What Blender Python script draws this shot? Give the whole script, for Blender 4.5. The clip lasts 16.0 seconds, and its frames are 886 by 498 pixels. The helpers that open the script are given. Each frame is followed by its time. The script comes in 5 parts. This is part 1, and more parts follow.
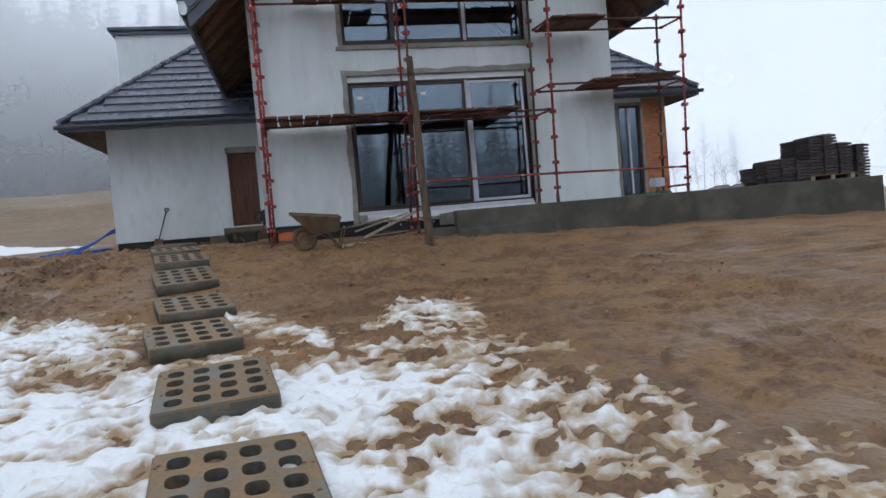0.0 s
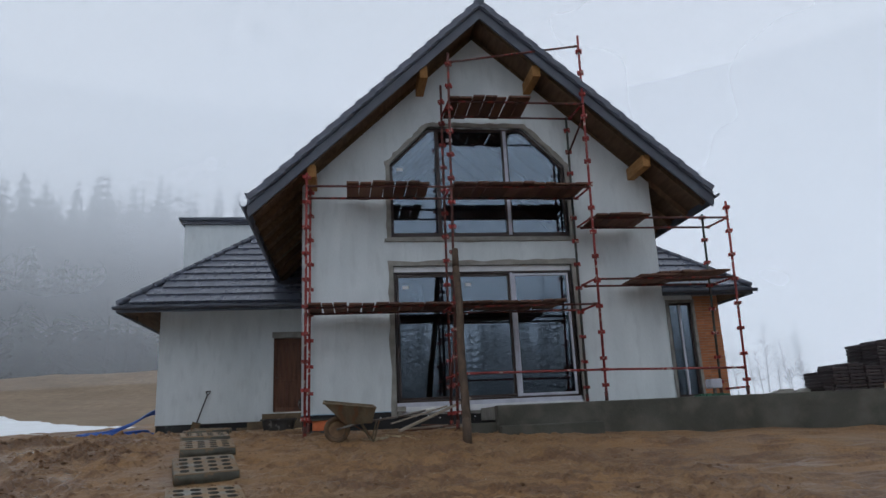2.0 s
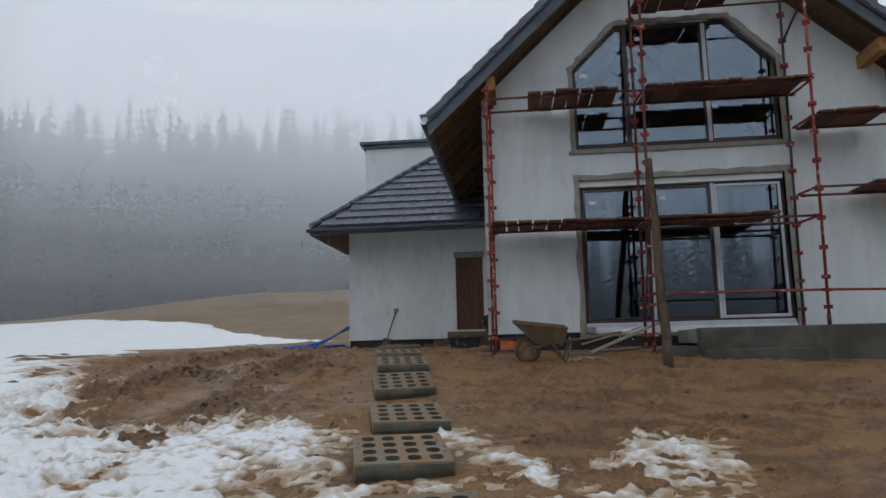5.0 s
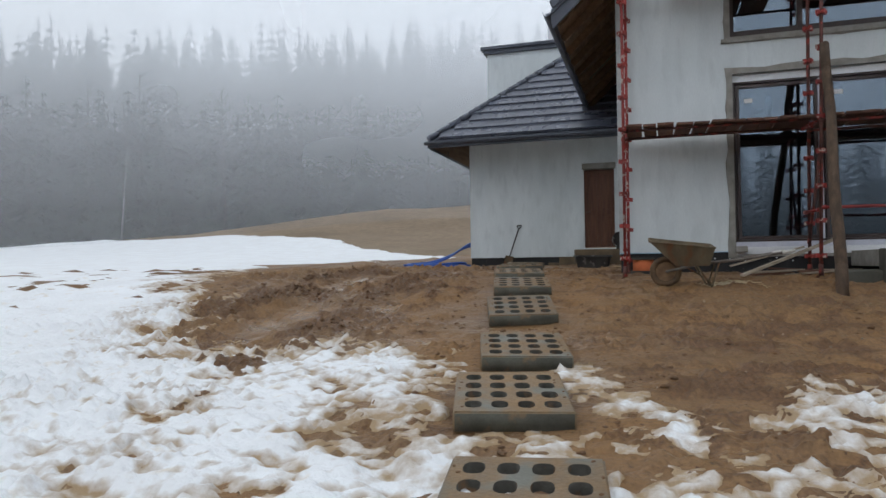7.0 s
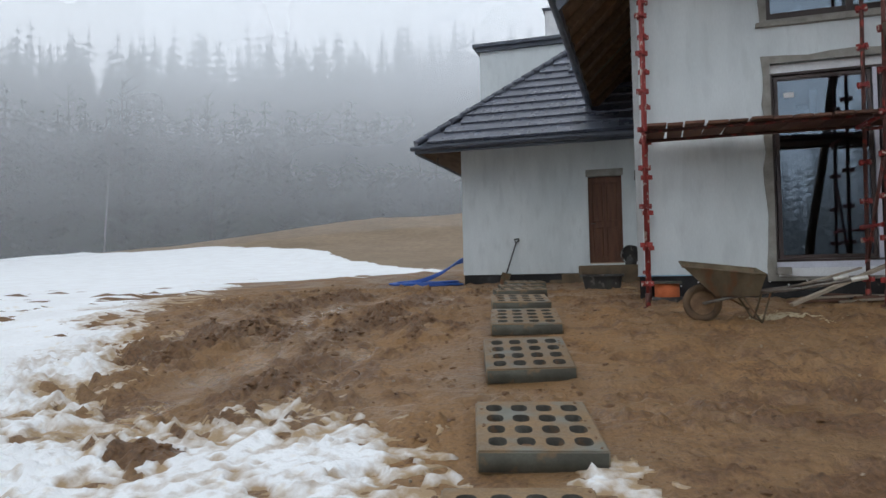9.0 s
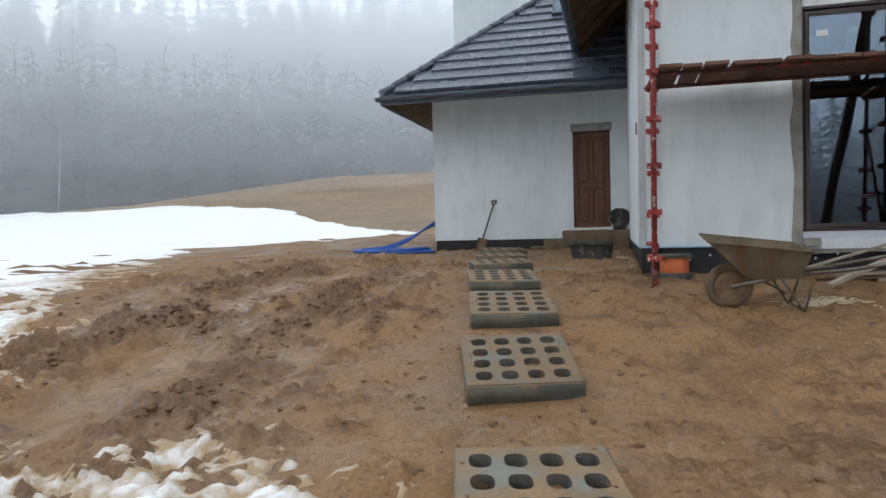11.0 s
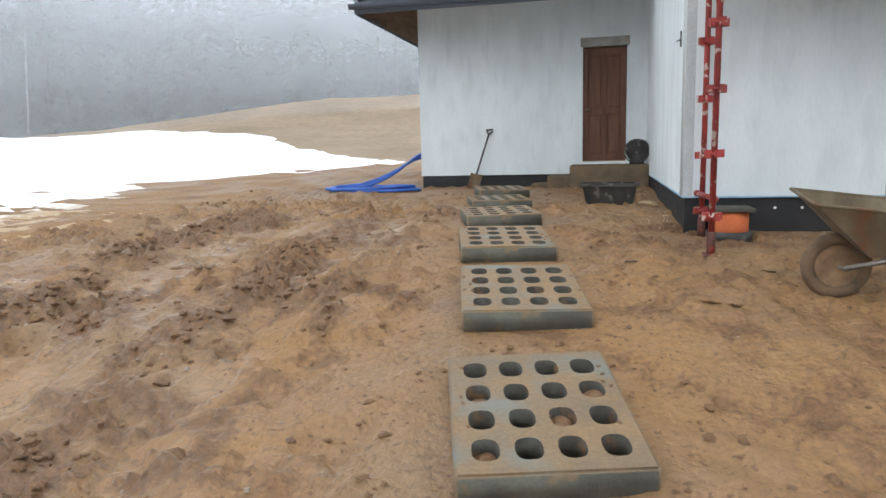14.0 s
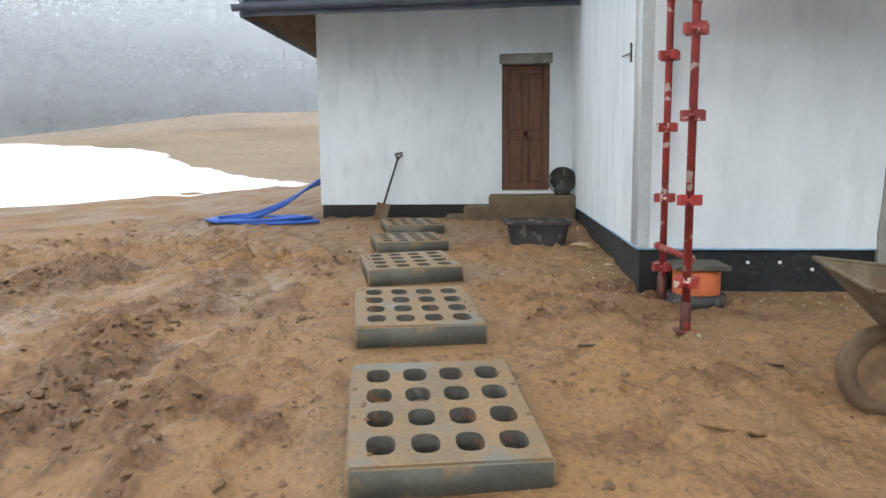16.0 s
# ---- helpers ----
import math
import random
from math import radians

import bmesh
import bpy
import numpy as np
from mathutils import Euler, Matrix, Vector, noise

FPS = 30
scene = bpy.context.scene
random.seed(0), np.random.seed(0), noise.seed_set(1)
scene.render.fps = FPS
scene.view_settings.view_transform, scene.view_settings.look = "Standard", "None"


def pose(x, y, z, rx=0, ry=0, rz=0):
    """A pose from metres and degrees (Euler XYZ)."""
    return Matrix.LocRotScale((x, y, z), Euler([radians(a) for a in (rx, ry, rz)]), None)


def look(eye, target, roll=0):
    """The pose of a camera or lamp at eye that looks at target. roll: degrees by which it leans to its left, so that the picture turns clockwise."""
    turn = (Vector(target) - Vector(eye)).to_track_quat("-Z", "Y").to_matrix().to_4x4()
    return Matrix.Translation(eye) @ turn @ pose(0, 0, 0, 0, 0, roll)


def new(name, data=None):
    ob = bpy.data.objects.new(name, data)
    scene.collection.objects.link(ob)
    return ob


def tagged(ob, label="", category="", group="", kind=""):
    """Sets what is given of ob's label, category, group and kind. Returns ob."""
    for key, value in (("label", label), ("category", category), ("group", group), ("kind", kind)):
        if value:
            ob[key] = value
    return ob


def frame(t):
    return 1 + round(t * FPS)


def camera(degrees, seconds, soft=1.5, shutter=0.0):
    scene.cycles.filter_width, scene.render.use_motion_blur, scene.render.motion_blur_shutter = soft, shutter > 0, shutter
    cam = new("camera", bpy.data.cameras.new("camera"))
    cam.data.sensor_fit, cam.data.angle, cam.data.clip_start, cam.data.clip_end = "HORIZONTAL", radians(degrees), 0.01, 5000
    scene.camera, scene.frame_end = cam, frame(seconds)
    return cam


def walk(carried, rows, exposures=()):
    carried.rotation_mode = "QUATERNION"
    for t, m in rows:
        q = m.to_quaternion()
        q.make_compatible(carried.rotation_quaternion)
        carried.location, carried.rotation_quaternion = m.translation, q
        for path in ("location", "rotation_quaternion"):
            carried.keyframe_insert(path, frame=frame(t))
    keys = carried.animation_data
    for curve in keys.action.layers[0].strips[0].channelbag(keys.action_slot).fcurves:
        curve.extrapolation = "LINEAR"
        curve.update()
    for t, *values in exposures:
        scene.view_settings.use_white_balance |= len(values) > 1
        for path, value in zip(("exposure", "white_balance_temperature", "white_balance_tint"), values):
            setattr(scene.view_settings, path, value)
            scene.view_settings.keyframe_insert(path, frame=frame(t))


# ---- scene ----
cam = camera(66.1, 16.0)
PATH = [
    (0, (0.569, -13.744, 0.198), (0.983, -11.788, 0.128), -5.0),
    (0.5, (0.641, -13.621, 0.287), (1.041, -11.665, 0.398), -3.7),
    (1, (0.74, -13.549, 0.248), (1.075, -11.617, 0.642), -2.2),
    (1.5, (0.775, -13.527, 0.214), (1.12, -11.615, 0.686), -3.0),
    (2, (0.811, -13.506, 0.207), (1.102, -11.589, 0.699), -2.7),
    (2.5, (0.865, -13.55, 0.182), (1.152, -11.627, 0.648), -2.2),
    (3, (0.814, -13.514, 0.231), (1.106, -11.596, 0.717), -2.3),
    (3.5, (0.655, -13.406, 0.238), (0.88, -11.475, 0.709), -4.1),
    (4, (0.607, -13.318, 0.235), (0.65, -11.356, 0.621), -3.0),
    (6.5, (0.477, -12.171, 0.316), (0.012, -10.23, 0.451), -1.6),
    (7, (0.5, -11.907, 0.322), (-0.083, -9.995, 0.364), -0.8),
    (7.5, (0.376, -11.524, 0.347), (-0.219, -9.619, 0.466), -0.1),
    (8, (0.252, -11.237, 0.401), (-0.244, -9.299, 0.377), -1.7),
    (8.5, (0.165, -10.734, 0.509), (-0.4, -8.817, 0.571), -1.3),
    (11, (-0.31, -8.698, 0.758), (-0.797, -6.76, 0.693), -1.4),
    (11.5, (-0.393, -8.501, 0.8), (-0.678, -6.529, 0.625), -1.7),
    (12, (-0.369, -8.209, 0.824), (-0.725, -6.246, 0.685), -0.2),
    (12.5, (-0.414, -7.909, 0.804), (-0.721, -5.948, 0.559), -1.8),
    (13, (-0.589, -7.461, 0.924), (-0.822, -5.485, 0.715), -1.5),
    (13.5, (-0.664, -7.153, 0.948), (-0.973, -5.189, 0.73), -0.4),
    (14, (-0.709, -6.782, 0.937), (-1.172, -4.858, 0.65), -1.4),
    (14.5, (-0.822, -6.444, 0.937), (-1.172, -4.492, 0.681), -2.0),
    (15, (-0.857, -5.971, 0.992), (-1.211, -4.015, 0.776), 0.5),
    (15.5, (-0.869, -5.575, 1.088), (-1.183, -3.627, 0.763), -0.3),
    (16, (-0.927, -5.235, 1.076), (-1.135, -3.26, 0.835), -0.6),
]
EXPOSURES = [(0.0, -0.38, 6150, 11), (1.0, -0.48, 6150, 11), (2.0, -0.80, 6200, 11), (3.0, -0.92, 6250, 11), (4.2, -0.90, 6350, 11), (6.5, -0.46, 6500, 10), (8.5, -0.40, 6500, 10), (11.0, 0.07, 6450, 9), (12.5, 0.58, 6500, 9), (16.0, 0.75, 6600, 9)]
walk(cam, [(t, look(eye, target, roll)) for t, eye, target, roll in PATH], EXPOSURES)

# ---- light ----
def node_tree(owner):
    owner.use_nodes = True
    owner.node_tree.nodes.clear()
    return owner.node_tree.nodes, owner.node_tree.links


world = bpy.data.worlds.new("overcast_sky")
scene.world = world
wn, wl = node_tree(world)
sky = wn.new("ShaderNodeTexSky")
sky.sky_type, sky.sun_disc = "NISHITA", False
sky.sun_elevation, sky.sun_rotation = radians(38), radians(155)
sky.air_density, sky.dust_density, sky.ozone_density = 1.0, 4.0, 1.0
haze = wn.new("ShaderNodeMixRGB")          # high fog bleaches the sky to an even grey-white
haze.inputs[0].default_value = 0.985
haze.inputs[2].default_value = (7.50, 7.90, 8.5, 1)
wl.new(sky.outputs[0], haze.inputs[1])
back = wn.new("ShaderNodeBackground")
back.inputs[1].default_value = 0.15
wl.new(haze.outputs[0], back.inputs[0])
wo = wn.new("ShaderNodeOutputWorld")
wl.new(back.outputs[0], wo.inputs[0])

sun = new("sun", bpy.data.lights.new("sun", "SUN"))
sun.data.energy, sun.data.angle, sun.data.color = 0.3, radians(20), (1.0, 0.98, 0.95)
sun.matrix_world = look((-6, -13, 12), (0, 0, 0))


# ---- materials ----
def shader(name, base, alt=None, rough=0.7, rough2=None, scale=3.0, fine=40.0, bump=0.2, metal=0.0, stretch=(1, 1, 1), fade=(0.35, 0.65), spots=None, spot_scale=9.0, spot_at=(0.55, 0.62), vary=0.0, dist=0.01, grit=0.35, depth="", dug="", lumps=0.0):
    """A surface with a colour that drifts at one scale, grain at a finer one, and spots of wear."""
    m = bpy.data.materials.new(name)
    n, l = node_tree(m)
    out, bsdf = n.new("ShaderNodeOutputMaterial"), n.new("ShaderNodeBsdfPrincipled")
    l.new(bsdf.outputs[0], out.inputs[0])
    co, mp = n.new("ShaderNodeTexCoord"), n.new("ShaderNodeMapping")
    mp.inputs["Scale"].default_value = stretch
    l.new(co.outputs["Object"], mp.inputs[0])
    if vary:                               # each piece has its own stains
        own, far_off = n.new("ShaderNodeObjectInfo"), n.new("ShaderNodeMath")
        far_off.operation, far_off.inputs[1].default_value = "MULTIPLY", 37.0
        l.new(own.outputs["Random"], far_off.inputs[0])
        l.new(far_off.outputs[0], mp.inputs["Location"])

    def noise_at(s, detail):
        t = n.new("ShaderNodeTexNoise")
        t.inputs["Scale"].default_value, t.inputs["Detail"].default_value = s, detail
        l.new(mp.outputs[0], t.inputs["Vector"])
        return t.outputs[0]

    def spread(fac, lo, hi):
        r = n.new("ShaderNodeMapRange")
        r.inputs[1].default_value, r.inputs[2].default_value = lo, hi
        l.new(fac, r.inputs[0])
        return r.outputs[0]

    def blend(fac, a, b):
        x = n.new("ShaderNodeMixRGB")
        for s, v in ((0, fac), (1, a), (2, b)):
            if isinstance(v, (tuple, float, int)):
                x.inputs[s].default_value = (*v, 1) if isinstance(v, tuple) else v
            else:
                l.new(v, x.inputs[s])
        return x.outputs[0]

    alt = alt or tuple(c * 0.75 for c in base)
    big = spread(noise_at(scale, 5), *fade)
    grain = noise_at(fine, 6)
    colour = blend(big, base, alt)
    colour = blend(spread(grain, 0.3, 0.75), colour, blend(grit, colour, tuple(c * 0.4 for c in base)))
    if spots:
        colour = blend(spread(noise_at(spot_scale, 4), *spot_at), colour, spots)
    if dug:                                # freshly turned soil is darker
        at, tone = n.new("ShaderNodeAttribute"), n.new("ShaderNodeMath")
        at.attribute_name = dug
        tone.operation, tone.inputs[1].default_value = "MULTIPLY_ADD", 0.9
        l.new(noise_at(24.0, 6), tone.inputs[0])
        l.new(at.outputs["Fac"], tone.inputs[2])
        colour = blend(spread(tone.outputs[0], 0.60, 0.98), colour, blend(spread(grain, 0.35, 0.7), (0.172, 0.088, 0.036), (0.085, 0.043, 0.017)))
    if depth:                              # thin snow lets the soil through
        at, mix_in, shown = n.new("ShaderNodeAttribute"), n.new("ShaderNodeMath"), n.new("ShaderNodeMath")
        at.attribute_name = depth
        mix_in.operation, mix_in.inputs[1].default_value, mix_in.inputs[2].default_value = "MULTIPLY_ADD", 0.50, -0.25
        l.new(noise_at(11.0, 5), mix_in.inputs[0])
        l.new(at.outputs["Fac"], shown.inputs[0])
        l.new(mix_in.outputs[0], shown.inputs[1])
        colour = blend(spread(shown.outputs[0], 0.05, 0.34), (0.38, 0.27, 0.155), colour)
    if vary:
        info, hsv, mul = n.new("ShaderNodeObjectInfo"), n.new("ShaderNodeHueSaturation"), n.new("ShaderNodeMapRange")
        mul.inputs[3].default_value, mul.inputs[4].default_value = 1 - vary, 1 + vary
        l.new(info.outputs["Random"], mul.inputs[0])
        l.new(mul.outputs[0], hsv.inputs["Value"])
        l.new(colour, hsv.inputs["Color"])
        colour = hsv.outputs[0]
    l.new(colour, bsdf.inputs["Base Color"])
    bsdf.inputs["Metallic"].default_value = metal
    rr = n.new("ShaderNodeMapRange")
    rr.inputs[3].default_value, rr.inputs[4].default_value = rough, rough2 if rough2 is not None else min(1, rough + 0.15)
    l.new(big, rr.inputs[0])
    rough_out = rr.outputs[0]
    if dug:                                # standing wet in the wheel lanes
        wet, wetter, sheen = n.new("ShaderNodeAttribute"), n.new("ShaderNodeMath"), n.new("ShaderNodeMixRGB")
        wet.attribute_name = "wet"
        wetter.operation, wetter.inputs[1].default_value = "MULTIPLY", 1.3
        wetter.use_clamp = True
        l.new(wet.outputs["Fac"], wetter.inputs[0])
        l.new(wetter.outputs[0], sheen.inputs[0])
        l.new(rough_out, sheen.inputs[1])
        sheen.inputs[2].default_value = (0.22, 0.22, 0.22, 1)
        rough_out = sheen.outputs[0]
    l.new(rough_out, bsdf.inputs["Roughness"])
    if bump:
        b = n.new("ShaderNodeBump")
        b.inputs["Strength"].default_value, b.inputs["Distance"].default_value = bump, dist
        l.new(grain, b.inputs["Height"])
        if lumps:
            coarse = n.new("ShaderNodeBump")
            coarse.inputs["Strength"].default_value, coarse.inputs["Distance"].default_value = 0.5, 0.05
            l.new(noise_at(lumps, 8), coarse.inputs["Height"])
            l.new(coarse.outputs[0], b.inputs["Normal"])
        l.new(b.outputs[0], bsdf.inputs["Normal"])
    return m


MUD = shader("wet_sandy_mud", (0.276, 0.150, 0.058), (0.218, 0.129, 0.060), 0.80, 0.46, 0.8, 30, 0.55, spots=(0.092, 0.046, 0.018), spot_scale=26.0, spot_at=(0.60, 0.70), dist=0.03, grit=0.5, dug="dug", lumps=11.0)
CLOD = shader("dark_churned_mud", (0.185, 0.098, 0.042), (0.130, 0.068, 0.029), 0.75, 0.6, 7, 28, 0.8, dist=0.03, grit=0.4)
SNOW = shader("melting_snow", (0.92, 0.95, 0.965), (0.86, 0.88, 0.89), 0.6, 0.75, 1.3, 20, 0.8, spots=(0.74, 0.67, 0.55), spot_scale=6.0, spot_at=(0.60, 0.80), dist=0.03, grit=0.12, depth="depth")
PLASTER = shader("undercoat_render", (0.690, 0.735, 0.745), (0.600, 0.645, 0.655), 0.88, 0.95, 1.5, 30, 0.08, stretch=(1.7, 1.7, 0.5), fade=(0.34, 0.68), spots=(0.52, 0.56, 0.57), spot_scale=3.2, spot_at=(0.53, 0.80), grit=0.12)
ROUGHCAST = shader("raw_grey_mortar", (0.35, 0.335, 0.30), (0.24, 0.228, 0.205), 0.95, 1, 5, 45, 0.6)
BEAD = shader("grey_corner_mortar", (0.50, 0.53, 0.535), (0.40, 0.42, 0.42), 0.9, 1, 3, 40, 0.3)
CONCRETE = shader("damp_concrete", (0.092, 0.090, 0.073), (0.058, 0.056, 0.044), 0.8, 0.92, 1.4, 30, 0.5, spots=(0.135, 0.125, 0.10), spot_scale=2.5, spot_at=(0.5, 0.8))
SLAB = shader("muddy_concrete_slab", (0.275, 0.176, 0.088), (0.190, 0.140, 0.084), 0.74, 0.52, 5, 45, 0.6, spots=(0.165, 0.165, 0.138), spot_scale=3.2, spot_at=(0.53, 0.68), vary=0.12, grit=0.5)
DAMPSTEP = shader("mud_stained_step", (0.165, 0.115, 0.065), (0.10, 0.075, 0.048), 0.8, 0.9, 4, 40, 0.4)
# hole walls: concrete darkened in colour for the shade inside, with brown mud spots
HOLE = shader("shaded_muddy_hole", (0.060, 0.058, 0.047), (0.042, 0.038, 0.030), 0.7, 0.85, 9, 60, 0.5, spots=(0.12, 0.065, 0.028), spot_scale=9, spot_at=(0.58, 0.68))
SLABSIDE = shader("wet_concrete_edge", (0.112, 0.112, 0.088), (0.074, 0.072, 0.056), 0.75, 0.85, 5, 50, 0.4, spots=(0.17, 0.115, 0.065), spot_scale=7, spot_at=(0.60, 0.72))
TILE = shader("graphite_roof_tile", (0.108, 0.121, 0.158), (0.085, 0.096, 0.127), 0.24, 0.36, 3, 80, 0.12, vary=0.05)
STACKTILE = shader("dark_brown_roof_tile", (0.052, 0.038, 0.038), (0.035, 0.028, 0.030), 0.4, 0.55, 3, 80, 0.12, vary=0.25)
FASCIA = shader("graphite_sheet_metal", (0.075, 0.088, 0.115), (0.060, 0.070, 0.095), 0.35, 0.5, 3, 90, 0.05)
TIMBER = shader("raw_rafter_wood", (0.15, 0.088, 0.045), (0.095, 0.055, 0.03), 0.8, 0.9, 2, 14, 0.3, stretch=(6, 1, 6), vary=0.25)
PURLIN = shader("fresh_orange_beam", (0.40, 0.20, 0.060), (0.30, 0.14, 0.042), 0.7, 0.85, 4, 18, 0.3, stretch=(6, 1, 6))
BOARD = shader("weathered_red_brown_plank", (0.115, 0.048, 0.033), (0.155, 0.080, 0.048), 0.75, 0.9, 2, 20, 0.4, stretch=(6, 0.7, 6), vary=0.3)
PALEWOOD = shader("grey_sawn_board", (0.38, 0.32, 0.25), (0.27, 0.22, 0.165), 0.8, 0.9, 3, 20, 0.3, stretch=(0.8, 6, 6))
LOG = shader("old_round_pole", (0.105, 0.066, 0.040), (0.060, 0.040, 0.027), 0.85, 0.95, 3, 12, 0.6, stretch=(5, 5, 0.8))
REDPAINT = shader("chipped_red_scaffold_paint", (0.34, 0.034, 0.028), (0.20, 0.026, 0.022), 0.5, 0.7, 4, 40, 0.2, spots=(0.46, 0.36, 0.31), spot_scale=13, spot_at=(0.60, 0.64), vary=0.15)
RUST = shader("rusty_scaffold_tube", (0.115, 0.034, 0.027), (0.075, 0.036, 0.030), 0.7, 0.85, 5, 50, 0.3, spots=(0.24, 0.04, 0.03), spot_scale=8, vary=0.2)
RIMRUST = shader("rusty_rim", (0.27, 0.165, 0.085), (0.15, 0.085, 0.045), 0.7, 0.85, 9, 60, 0.4)
GREENSTEEL = shader("dull_green_scaffold_tube", (0.05, 0.075, 0.065), (0.07, 0.05, 0.04), 0.6, 0.8, 5, 40, 0.2)
DOOR = shader("brown_stained_door", (0.150, 0.052, 0.020), (0.085, 0.030, 0.013), 0.5, 0.65, 2.5, 18, 0.25, stretch=(6, 6, 0.7))
MEMBRANE = shader("black_dimpled_membrane", (0.008, 0.009, 0.011), (0.016, 0.016, 0.018), 0.62, 0.75, 6, 90, 0.9, spots=(0.10, 0.095, 0.085), spot_scale=14, spot_at=(0.67, 0.74))
FRAME_DARK = shader("dark_brown_window_profile", (0.045, 0.030, 0.027), (0.06, 0.04, 0.035), 0.4, 0.5, 6, 60, 0.05)
FRAME_PALE = shader("film_wrapped_profile", (0.62, 0.63, 0.70), (0.50, 0.51, 0.58), 0.4, 0.55, 5, 60, 0.1)
FOAM = shader("white_insulation_board", (0.82, 0.83, 0.84), (0.70, 0.71, 0.72), 0.85, 0.95, 4, 50, 0.15)
BRICK = shader("orange_brick", (0.50, 0.20, 0.085), (0.40, 0.15, 0.065), 0.85, 0.95, 6, 50, 0.3, vary=0.15)
MORTAR = shader("brick_mortar", (0.36, 0.30, 0.25), None, 0.95, 1, 6, 60, 0.3)
CLAY = shader("orange_clay", (0.62, 0.16, 0.05), (0.50, 0.12, 0.04), 0.75, 0.9, 5, 50, 0.2)
BLACKPLASTIC = shader("dusty_black_plastic", (0.022, 0.022, 0.023), (0.060, 0.058, 0.053), 0.55, 0.75, 7, 50, 0.2, spots=(0.22, 0.21, 0.19), spot_scale=9, spot_at=(0.57, 0.70))
BLUE = shader("blue_plastic_pipe", (0.025, 0.12, 0.50), (0.02, 0.085, 0.38), 0.35, 0.5, 4, 60, 0.05)
BARROW = shader("mortar_caked_steel_tray", (0.165, 0.128, 0.075), (0.090, 0.064, 0.037), 0.75, 0.9, 5, 35, 0.5, stretch=(1, 1, 0.5), spots=(0.13, 0.055, 0.022), spot_scale=6, spot_at=(0.53, 0.66))
RUBBER = shader("muddy_tyre", (0.170, 0.105, 0.055), (0.085, 0.056, 0.036), 0.8, 0.95, 8, 60, 0.4)
STEEL = shader("worn_grey_steel", (0.20, 0.18, 0.16), (0.12, 0.09, 0.07), 0.45, 0.65, 6, 60, 0.2, metal=0.6)
GRIP = shader("pale_plastic_grip", (0.70, 0.68, 0.62), None, 0.5, 0.6, 6, 50, 0.1)
# dun grass, its base colour paled and greyed for the fog haze over the hill
FIELD = shader("hazy_dun_grass", (0.330, 0.245, 0.165), (0.225, 0.165, 0.108), 0.95, 1, 0.16, 2.5, 0.6, spots=(0.225, 0.165, 0.105), spot_scale=0.9, spot_at=(0.55, 0.72), dist=0.12, grit=0.5)
BARK = shader("dark_bark", (0.075, 0.068, 0.060), (0.05, 0.045, 0.04), 0.95, 1, 1, 8, 0.3)
BIRCH = shader("birch_bark", (0.20, 0.20, 0.195), (0.15, 0.15, 0.145), 0.9, 1, 1, 8, 0.3)
NEEDLES = shader("dark_conifer_needles", (0.050, 0.068, 0.052), (0.038, 0.050, 0.042), 0.9, 1, 0.3, 4, 0)
TWIGS = shader("bare_twigs", (0.080, 0.072, 0.066), (0.060, 0.055, 0.050), 0.95, 1, 0.5, 4, 0)
ROOMWALL = shader("bare_room_plaster", (0.34, 0.33, 0.32), (0.28, 0.27, 0.26), 0.95, 1, 1, 30, 0.1)
SAWDUST = shader("pale_sawdust", (0.62, 0.54, 0.38), (0.50, 0.42, 0.28), 0.95, 1, 6, 60, 0.5)
PALEBLUE = shader("pale_blue_plastic", (0.30, 0.50, 0.68), None, 0.5, 0.6, 5, 40, 0)
STICKER = shader("white_sticker", (0.80, 0.80, 0.80), None, 0.6, 0.7, 5, 40, 0)
GREENFOIL = shader("green_roof_membrane", (0.03, 0.13, 0.075), (0.025, 0.09, 0.055), 0.6, 0.8, 3, 30, 0.2)


def glass():
    m = bpy.data.materials.new("coated_double_glazing")
    n, l = node_tree(m)
    out, mix = n.new("ShaderNodeOutputMaterial"), n.new("ShaderNodeMixShader")
    clear, gloss = n.new("ShaderNodeBsdfTransparent"), n.new("ShaderNodeBsdfGlossy")
    clear.inputs[0].default_value = (0.45, 0.50, 0.54, 1)
    gloss.inputs[0].default_value = (0.72, 0.86, 1.0, 1)
    gloss.inputs["Roughness"].default_value = 0.015
    mix.inputs[0].default_value = 0.195
    for a, b in ((clear.outputs[0], mix.inputs[1]), (gloss.outputs[0], mix.inputs[2]), (mix.outputs[0], out.inputs[0])):
        l.new(a, b)
    return m


GLASS = glass()


def mist_veil(name, thick):
    """Thin fog: mostly clear, the rest lets the sky's light seep through."""
    m = bpy.data.materials.new(name)
    n, l = node_tree(m)
    out, mix = n.new("ShaderNodeOutputMaterial"), n.new("ShaderNodeMixShader")
    clear, tran = n.new("ShaderNodeBsdfTransparent"), n.new("ShaderNodeBsdfTranslucent")
    tran.inputs[0].default_value = (0.87, 0.90, 0.93, 1)
    co, tex, rng = n.new("ShaderNodeTexCoord"), n.new("ShaderNodeTexNoise"), n.new("ShaderNodeMapRange")
    tex.inputs["Scale"].default_value, tex.inputs["Detail"].default_value = 0.04, 3
    rng.inputs[1].default_value, rng.inputs[2].default_value = 0.3, 0.7
    rng.inputs[3].default_value, rng.inputs[4].default_value = thick * 0.75, min(1, thick * 1.25)
    for a, b in ((co.outputs["Object"], tex.inputs["Vector"]), (tex.outputs[0], rng.inputs[0]), (rng.outputs[0], mix.inputs[0]),
                 (clear.outputs[0], mix.inputs[1]), (tran.outputs[0], mix.inputs[2]), (mix.outputs[0], out.inputs[0])):
        l.new(a, b)
    return m


